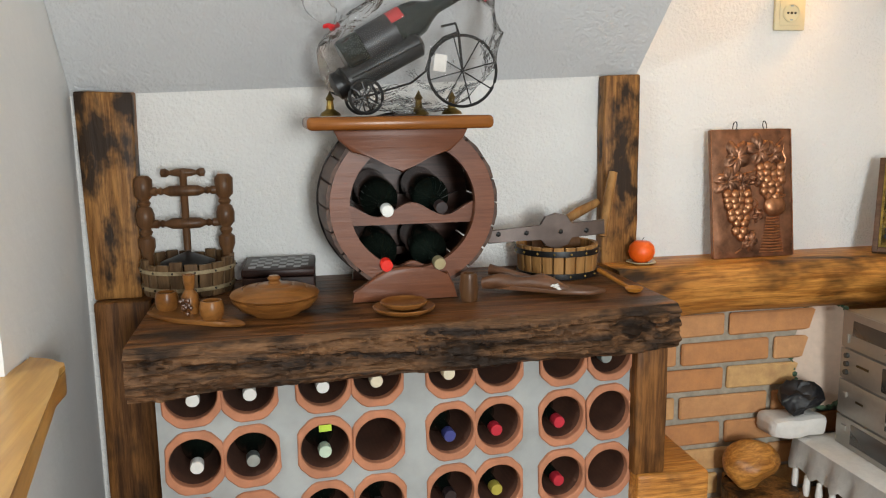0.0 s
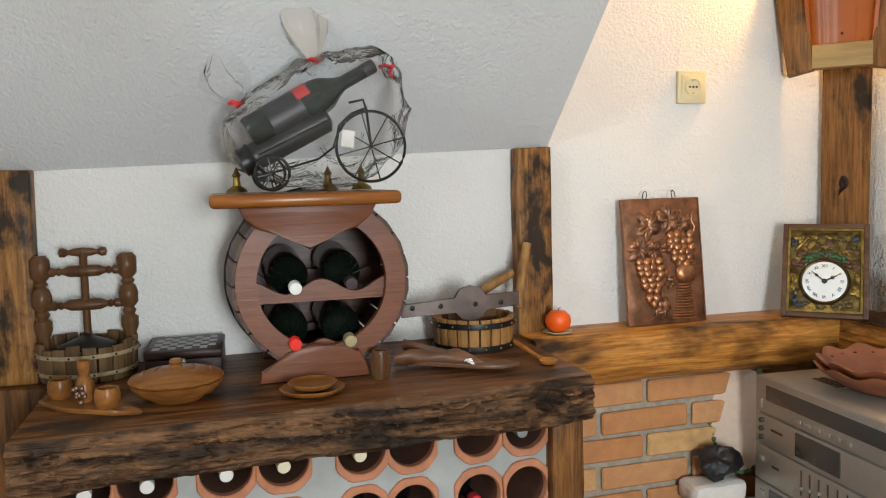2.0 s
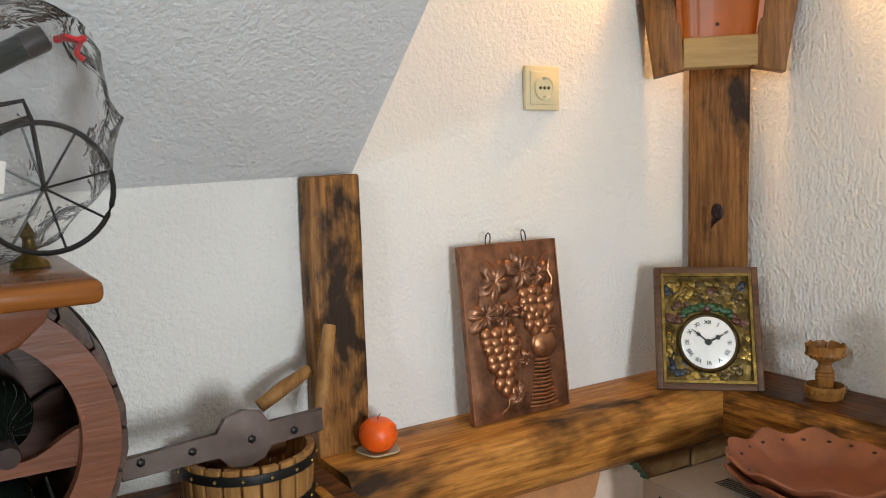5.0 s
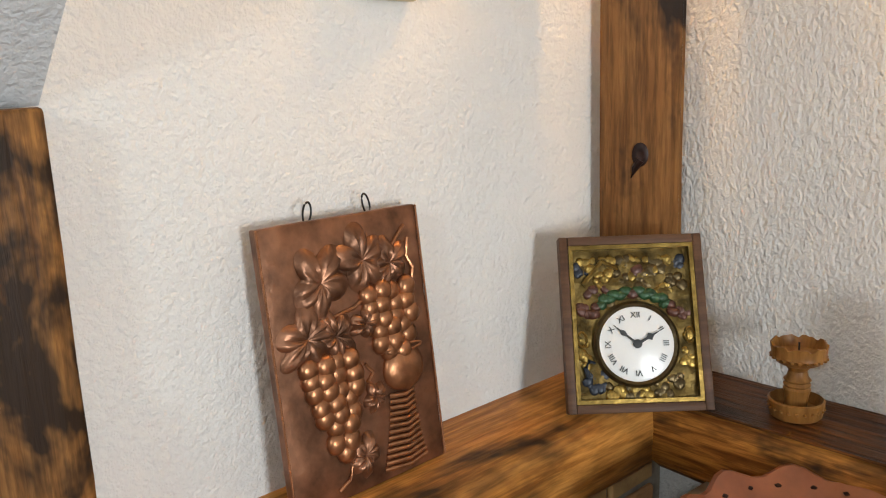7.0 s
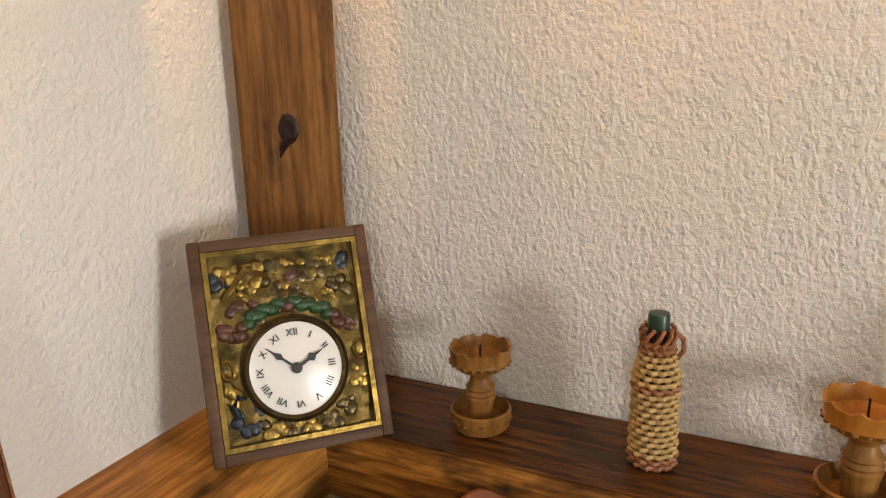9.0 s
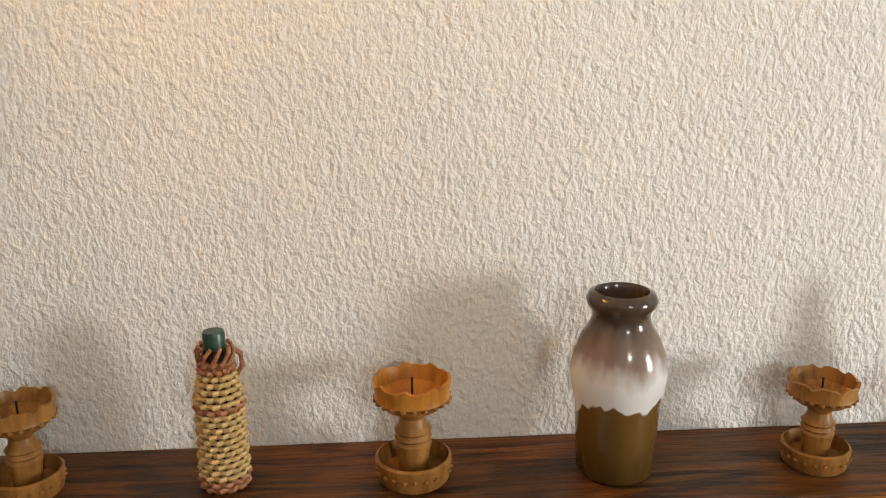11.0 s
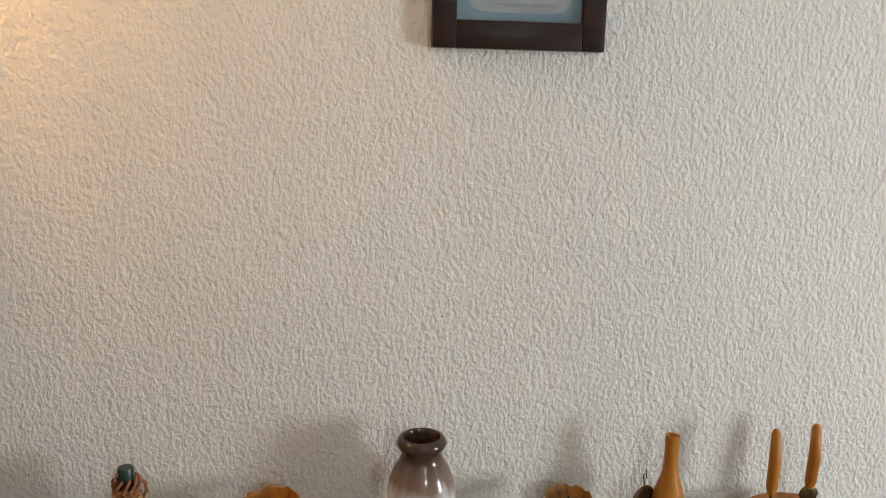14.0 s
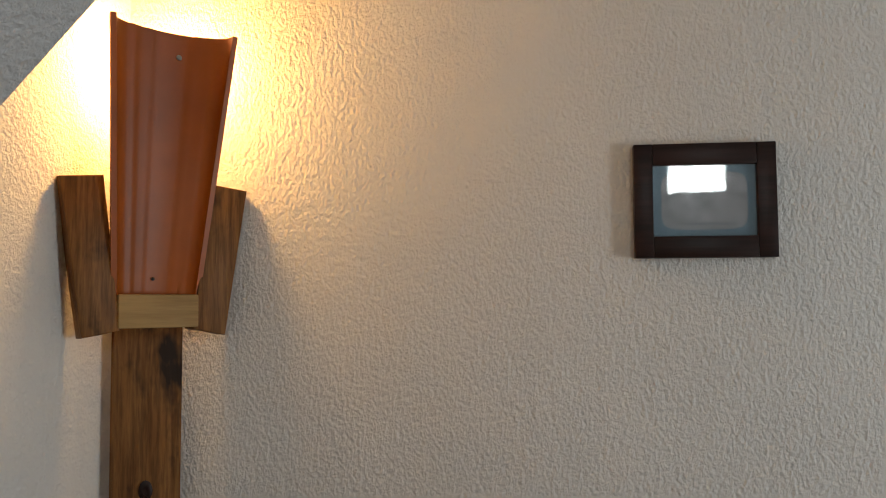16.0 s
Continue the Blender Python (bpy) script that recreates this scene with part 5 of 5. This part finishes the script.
    for k in range(14):
        part("tassel", lathe([(0, 0.004), (0.006, 0.0), (0.009, -0.03), (0.006, -0.05), (0, -0.05)], 10, m=Matrix.Translation((-0.514, -0.77 + 0.044 * k, -0.062))), CLOTH, cloth, "pale hanging tassel")


stereo()


def clay_bowls():
    for z, s, words in ((0.0, 1.0, "brown clay bowl with wavy rim under another"), (0.016, 0.97, "brown clay bowl with pierced wavy rim on top")):
        wav = lambda r, zz, a: (r * (1 + (0.035 * math.cos(10 * a) if r > 0.1 else 0)), zz + (0.006 * math.cos(10 * a) if r > 0.1 else 0))
        t = thing("clay_bowl", words, "bowl", pose(-0.270, -0.445, 0.8305 + z), "stacked clay bowls")
        prof = [(0, 0), (0.07, 0), (0.10, 0.012), (0.125, 0.032), (0.143, 0.044), (0.146, 0.049), (0.140, 0.050), (0.118, 0.036), (0.09, 0.018), (0.06, 0.010), (0, 0.009)]
        part("bowl", lathe([(r * s, zz) for r, zz in prof], 70, wobble=wav), CLAY_BOWL, t)
        if z:
            bm = bmesh.new()
            for k in range(10):
                a = 2 * math.pi * k / 10
                for da, dr, sz in ((-0.16, 0.0, 0.006), (0.16, 0.0, 0.006), (0, -0.012, 0.005), (0, 0.006, 0.005), (-0.09, -0.008, 0.004), (0.09, -0.008, 0.004)):
                    r = 0.122 + dr
                    ball(sz, (1, 1, 0.4), (r * math.cos(a + da), r * math.sin(a + da), 0.0385 + (dr) * 0.75), bm, 1)
            part("pierced_pattern", bm, DARK_FRAME, t, "dark cut-out pattern")


clay_bowls()


def leaning_tray():
    t = thing("lined_tray", "pale oval tray with a green frilled border", "tray", pose(-0.405, -0.135, 0.560, -8, 0, -28))
    o = [(0.075 * math.cos(a) * (1 + 0.15 * math.sin(a)), 0.13 + 0.13 * math.sin(a)) for a in [2 * math.pi * k / 40 for k in range(40)]]
    part("panel", prism(o, 0.008, 0.002), PINK_CLOTH, t)
    bm = bmesh.new()
    for k in range(60):
        a = 2 * math.pi * k / 60
        ball(0.0065 * (0.7 + 0.5 * abs(math.sin(k * 1.7))), (1, 0.6, 1), (0.077 * math.cos(a) * (1 + 0.15 * math.sin(a)), 0.0, 0.13 + 0.132 * math.sin(a)), bm, 1)
    part("frill", bm, GREEN_TRIM, t, "green frilled border")


leaning_tray()
bag = link("black_bag", rough_up(rough_up(ball(0.058, (0.95, 0.7, 0.62), (0, 0, 0.038), sub=4), 0.016, 26), 0.006, 80), BLACK_BAG, 40)
bag.matrix_world = pose(-0.485, -0.155, 0.562)
tagged(bag, "crumpled black plastic bag lying on folded cloth", "bag")
fold = link("folded_cloth", rough_up(box(-0.08, 0.06, -0.04, 0.05, 0, 0.05, 0.015), 0.006, 20, 3), CLOTH, 40)
fold.matrix_world = pose(-0.488, -0.152, 0.508)
tagged(fold, "folded whitish cloth on the cabinet's corner", "cloth")
burl = link("burl_log", rough_up(ball(0.06, (1.1, 0.8, 0.9), (0, 0, 0.05), sub=4), 0.016, 18), BURNT_X, 40)
burl.matrix_world = pose(-0.62, -0.17, 0.40)
tagged(burl, "small gnarled brown wood burl beside the bricks", "log")
stand = link("log_stool", rough_up(lathe([(0, 0), (0.085, 0), (0.08, 0.2), (0.088, 0.396), (0, 0.396)], 28), 0.006, 12), BURNT_Z, 40)
stand.matrix_world = pose(-0.60, -0.19, 0.0)
tagged(stand, "round brown log stool standing by the bricks", "stool")


# ---- things on the east beam ----
def candle_holder(x, y, s, words, rz):
    t = thing("candle_holder", words, "candle holder", pose(x, y, BEAM_TOP + 0.004, 0, 0, rz), "carved candle holders")
    t.scale = (0.95, 0.95, 1.02)
    wav = lambda r, z, a: (r * (1 + 0.012 * math.sin(13 * a) + 0.012 * math.sin(7 * a + 1)), z + 0.0016 * math.sin(9 * a + 2) + 0.0012 * math.sin(16 * a))
    part("foot_dish", lathe([(r * s, z * s) for r, z in ((0, 0), (0.034, 0), (0.037, 0.003), (0.040, 0.024), (0.037, 0.026), (0.033, 0.010), (0.016, 0.008))], 40), CANDLE_WOOD, t, "round foot dish")
    part("stem", lathe([(r * s, z * s) for r, z in ((0.015, 0.006), (0.017, 0.03), (0.0195, 0.040), (0.017, 0.043), (0.0195, 0.046), (0.017, 0.050), (0.0195, 0.053), (0.015, 0.058), (0.013, 0.066), (0.018, 0.073))], 30), CANDLE_WOOD, t, "ringed turned stem")
    cup_part = part("cup", lathe([(r * s, z * s) for r, z in ((0.016, 0.072), (0.030, 0.078), (0.037, 0.086), (0.039, 0.088), (0.038, 0.092), (0.040, 0.104), (0.037, 0.105), (0.033, 0.090), (0.020, 0.082), (0, 0.081))], 48, wobble=lambda r, z, a: wav(r, z, a) if z > 0.095 * s else (r, z)), HONEY if s > 1.02 else CANDLE_WOOD, t, "carved cup with an uneven rim")
    part("pin", tube([(0, 0, 0.08 * s), (0, 0, 0.106 * s)], 0.0012, 6), BLACK_IRON, cup_part)
    bm = bmesh.new()
    for k in range(22):
        a = 2 * math.pi * k / 22
        ball(0.0036 * s, (1, 1, 0.8), (0.0375 * s * math.cos(a), 0.0375 * s * math.sin(a), 0.086 * s), bm, 1)
        ball(0.0030 * s, (1, 1, 0.8), (0.0385 * s * math.cos(a), 0.0385 * s * math.sin(a), 0.014 * s), bm, 1)
    tagged(part("carved_beads", bm, CANDLE_WOOD, t), kind="stuff")


candle_holder(-0.080, -0.330, 0.92, "small carved honey-brown wooden candle holder by the clock", 10)
candle_holder(-0.082, -0.715, 1.03, "large carved orange-brown wooden candle holder between flask and vase", 50)
candle_holder(-0.085, -1.136, 0.90, "small carved wooden candle holder beside the vase", 120)


def wicker_flask():
    t = thing("wicker_flask", "small bottle woven in wicker with a dark green cap", "flask", pose(-0.078, -0.524, BEAM_TOP + 0.004))
    t.scale = (0.92, 0.92, 0.98)
    def radius(z):
        pts = [(0, 0.0235), (0.01, 0.025), (0.06, 0.0235), (0.085, 0.0235), (0.095, 0.0245), (0.12, 0.018), (0.14, 0.0155), (0.16, 0.0155)]
        for (a, ra), (b, rb) in zip(pts, pts[1:]):
            if a <= z <= b:
                return ra + (rb - ra) * (z - a) / (b - a)
        return 0.018
    part("glass_core", lathe([(0, 0.001)] + [(radius(z) - 0.002, z) for z in (0.002, 0.03, 0.06, 0.09, 0.12, 0.15)] + [(0, 0.151)], 24), GLASS_BROWN, t)
    for i in range(21):
        z = 0.004 + i * 0.0066
        red = i in (0, 1, 13, 19, 20)
        pts = []
        for k in range(48):
            a = 2 * math.pi * k / 48
            rr = radius(z) + 0.0013 * math.cos(math.pi * (k / 2 + i)) * 1.3
            pts.append((rr * math.cos(a), rr * math.sin(a), z + (0.0012 * math.sin(12 * a) if red else 0)))
        part("wicker_strand", tube(pts, 0.0029 if not red else 0.0032, 6, closed=True), WICKER_RED if red else WICKER_PALE, t)
    bm = bmesh.new()
    for k in range(10):
        a = 2 * math.pi * k / 10
        tube([(0.018 * math.cos(a), 0.018 * math.sin(a), 0.138), (0.020 * math.cos(a + 0.3), 0.020 * math.sin(a + 0.3), 0.147), (0.0165 * math.cos(a + 0.6), 0.0165 * math.sin(a + 0.6), 0.154)], 0.0022, 6, bm)
    tagged(part("plaited_collar", bm, WICKER_RED, t, "plaited reddish collar"), kind="stuff")
    part("handle", tube([(0.004, -0.019, 0.147), (0.004, -0.026, 0.142), (0.004, -0.027, 0.130), (0.004, -0.021, 0.120)], 0.0030, 8), WICKER_RED, t, "small plaited handle")
    part("cap", lathe([(0.0115, 0.150), (0.0115, 0.166), (0.0105, 0.168), (0, 0.168)], 24, wobble=lambda r, z, a: (r * (1 + 0.02 * math.cos(24 * a)), z)), CAP_GREEN, t, "dark green screw cap")


wicker_flask()


def vase():
    t = thing("ceramic_vase", "glazed ceramic vase, brown over white over dark brown", "vase", pose(-0.082, -0.923, BEAM_TOP + 0.004))
    part("body", lathe([(0, 0.0), (0.040, 0.0), (0.044, 0.006), (0.047, 0.05), (0.048, 0.078), (0.053, 0.095), (0.0545, 0.112), (0.051, 0.130), (0.043, 0.147), (0.035, 0.158), (0.032, 0.166), (0.033, 0.173), (0.038, 0.178), (0.0395, 0.184), (0.036, 0.190), (0.030, 0.192), (0.027, 0.187), (0.027, 0.165), (0.035, 0.12), (0, 0.03)], 64), VASE, t, smooth=60)
    t.scale = (0.885, 0.885, 1.02)
    part("chip", ball(0.0026, (0.4, 1, 0.6), (-0.052, -0.003, 0.102), sub=1), BLACK, t, "tiny dark chip")


vase()


def oil_lamp():
    t = thing("wooden_oil_lamp", "turned orange wooden oil lamp ornament with round reflector", "ornament", pose(-0.082, -1.288, BEAM_TOP + 0.004))
    t.scale = (0.92, 0.92, 1.02)
    part("base", lathe([(0, 0), (0.022, 0), (0.026, 0.005), (0.0265, 0.022), (0.024, 0.030), (0.016, 0.040), (0.011, 0.045)], 36), CANDLE_WOOD, t, "carved round base")
    bm = bmesh.new()
    for k in range(18):
        a = 2 * math.pi * k / 18
        ball(0.0036, (1, 1, 0.7), (0.0255 * math.cos(a), 0.0255 * math.sin(a), 0.026), bm, 1)
    tagged(part("bead_band", bm, CANDLE_WOOD, t), kind="stuff")
    part("burner", lathe([(0.011, 0.044), (0.016, 0.047), (0.012, 0.051), (0.016, 0.055), (0.012, 0.058)], 30), CANDLE_WOOD, t)
    part("chimney", lathe([(0.012, 0.057), (0.021, 0.066), (0.0255, 0.080), (0.022, 0.096), (0.014, 0.118), (0.0108, 0.14), (0.0112, 0.178), (0.008, 0.178), (0, 0.165)], 36), HONEY, t, "smooth orange wooden chimney")
    part("reflector", lathe([(0, 0), (0.024, 0), (0.026, 0.003), (0.023, 0.006), (0.018, 0.003), (0, 0.003)], 30, m=pose(0.012, 0.038, 0.072, 0, -90, 25)), TURNED, t, "dark round wooden reflector")
    part("hook", tube([(0.012, 0.036, 0.096), (0.013, 0.038, 0.112), (0.013, 0.034, 0.120), (0.012, 0.033, 0.108)], 0.001, 6), BLACK_IRON, t)
    part("bracket", tube([(0.012, 0.030, 0.006), (0.012, 0.036, 0.05)], 0.0014, 6), BLACK_IRON, t)


oil_lamp()


def tool_stool():
    t = thing("tool_stand", "tiny orange wooden three-legged stand holding two small tools", "tool stand", pose(-0.082, -1.480, BEAM_TOP + 0.004))
    bm = lathe([(0, 0.044), (0.066, 0.044), (0.069, 0.047), (0.069, 0.054), (0.066, 0.057), (0, 0.057)], 40)
    for v in bm.verts:
        v.co.x *= 0.72
    part("seat", bm, HONEY, t, "oval wooden top")
    for x, y, dx, dy in ((0.0, 0.045, 0.0, 0.02), (-0.03, -0.02, -0.008, -0.004), (0.025, -0.03, 0.01, -0.012)):
        part("leg", tube([(x, y, 0.046), (x + dx, y + dy, 0.0)], [0.006, 0.0045], 8), HONEY, t)
    for x, y, dy, blade in ((0.0, 0.032, -0.003, 0), (0.012, -0.036, -0.006, 1)):
        tool = thing("mini_tool", "miniature %s with an orange wooden handle" % ("trowel" if blade else "fork"), "tool", pose(-0.082 + x, -1.480 + y, BEAM_TOP + 0.004), "miniature tools")
        part("handle", tube([(0, 0, 0.082), (0, dy * 0.15, 0.092), (0, dy * 0.6, 0.13), (0.006, dy * 0.95, 0.176), (0.007, dy, 0.182)], [0.0055, 0.0085, 0.0090, 0.0068, 0.003], 12), HONEY, tool, "smooth orange wooden handle")
        part("shank", tube([(0, 0.004, 0.0575), (0, 0.0, 0.066), (0, 0, 0.084)], 0.0022, 6), BROWN_METAL, tool)
        if blade:
            part("blade", ball(0.016, (0.15, 1, 0.9), (0, 0.0, 0.072), sub=2), BROWN_METAL, tool, "dull metal blade")


tool_stool()


# ---- picture on the east wall ----
def picture():
    t = thing("framed_picture", "small dark-framed picture under glass on the plaster wall", "picture", pose(-0.001, -1.058, 1.7545, 0, 0, -90) @ pose(0, 0, 0, 0, 0.6, 0))
    w, h = 0.1185, 0.0985
    for x0, x1, z0, z1 in ((-w, -w + 0.032, -h, h), (w - 0.032, w, -h, h), (-w + 0.032, w - 0.032, -h, -h + 0.037), (-w + 0.032, w - 0.032, h - 0.037, h)):
        part("frame_side", box(x0, x1, -0.022, 0, z0, z1, 0.0015), DARK_FRAME, t)
    part("mat_board", box(-w + 0.03, w - 0.03, -0.010, -0.004, -h + 0.035, h - 0.035), plain("blue_grey_mat", (0.10, 0.17, 0.21), 0.8, 0, 0.2, 20, 0), t, "blue-grey picture mat")
    o = [(0.072 * math.copysign(abs(math.cos(a)) ** 0.35, math.cos(a)), 0.050 * math.copysign(abs(math.sin(a)) ** 0.35, math.sin(a))) for a in [2 * math.pi * (k + 0.5) / 40 for k in range(40)]]
    part("print", turn(prism(o, 0.001), Matrix.Translation((0, -0.0118, 0))), plain("faded_print", (0.27, 0.26, 0.26), 0.8, 0, 0.45, 40, 0), t, "faded grey print with rounded corners", None)
    part("text_bar", box(-0.03, 0.05, -0.0128, -0.0120, -0.042, -0.038), plain("bar_grey", (0.16, 0.16, 0.17), 0.8), t)
    g = part("glass", box(-w + 0.03, w - 0.03, -0.0165, -0.0145, -h + 0.035, h - 0.035), GLASS, t, "clear picture glass", None)
    g.visible_shadow = False


picture()


# ---- pine counter by the partition ----
def counter():
    t = thing("pine_counter", "light varnished pine counter with a rounded corner", "counter", pose(0, 0, 0))
    pts = [(-2.75, -1.45), (-1.92, -1.45), (-1.966, -0.97), (-2.025, -0.57)] + [(-2.095 + 0.072 * math.cos(a), -0.525 + 0.085 * math.sin(a)) for a in [radians(5 + 85 * k / 8) for k in range(9)]] + [(-2.098, -0.44), (-2.098, -0.545), (-2.75, -0.545)]
    bm = bmesh.new()
    lo = [bm.verts.new((x, y, 0.862)) for x, y in pts]
    hi = [bm.verts.new((x, y, 0.905)) for x, y in pts]
    n = len(pts)
    bm.faces.new(lo)
    top = bm.faces.new(hi[::-1])
    for k in range(n):
        bm.faces.new((lo[k], lo[(k + 1) % n], hi[(k + 1) % n], hi[k]))
    bmesh.ops.bevel(bm, geom=list(top.edges), offset=0.006, segments=3, affect="EDGES")
    part("worktop", bm, PINE, t, "rounded varnished pine top", 40)
    part("base", box(-2.70, -2.10, -1.42, -0.66, 0, 0.861, 0.004), PINE, t)


counter()


# ---- windows ----
def window(name, m, w, h, label):
    t = tagged(new(name), label, kind="structure")
    t.matrix_world = m
    for x0, x1, z0, z1 in ((-w, -w + 0.05, -h, h), (w - 0.05, w, -h, h), (-w + 0.05, w - 0.05, -h, -h + 0.05), (-w + 0.05, w - 0.05, h - 0.05, h)):
        part("window_frame", box(x0, x1, -0.03, 0.03, z0, z1, 0.004), WHITE, t)
    g = part("pane", box(-w + 0.048, w - 0.048, -0.004, 0.004, -h + 0.048, h - 0.048), GLASS, t, "clear window pane", None)
    g.visible_shadow = False


window("window_1", pose(-1.30, -3.30, 1.275), 0.55, 0.525, "white framed window behind the walker")
window("window_2", pose(-3.70, -1.705, 2.365, 0, 0, 90), 0.195, 0.125, "small white framed window in the end wall")
structure("ground", box(-60, 60, -60, 60, -3.2, -3.0), plain("grass_ground", (0.06, 0.09, 0.03), 0.9), "grassy ground outside the house")
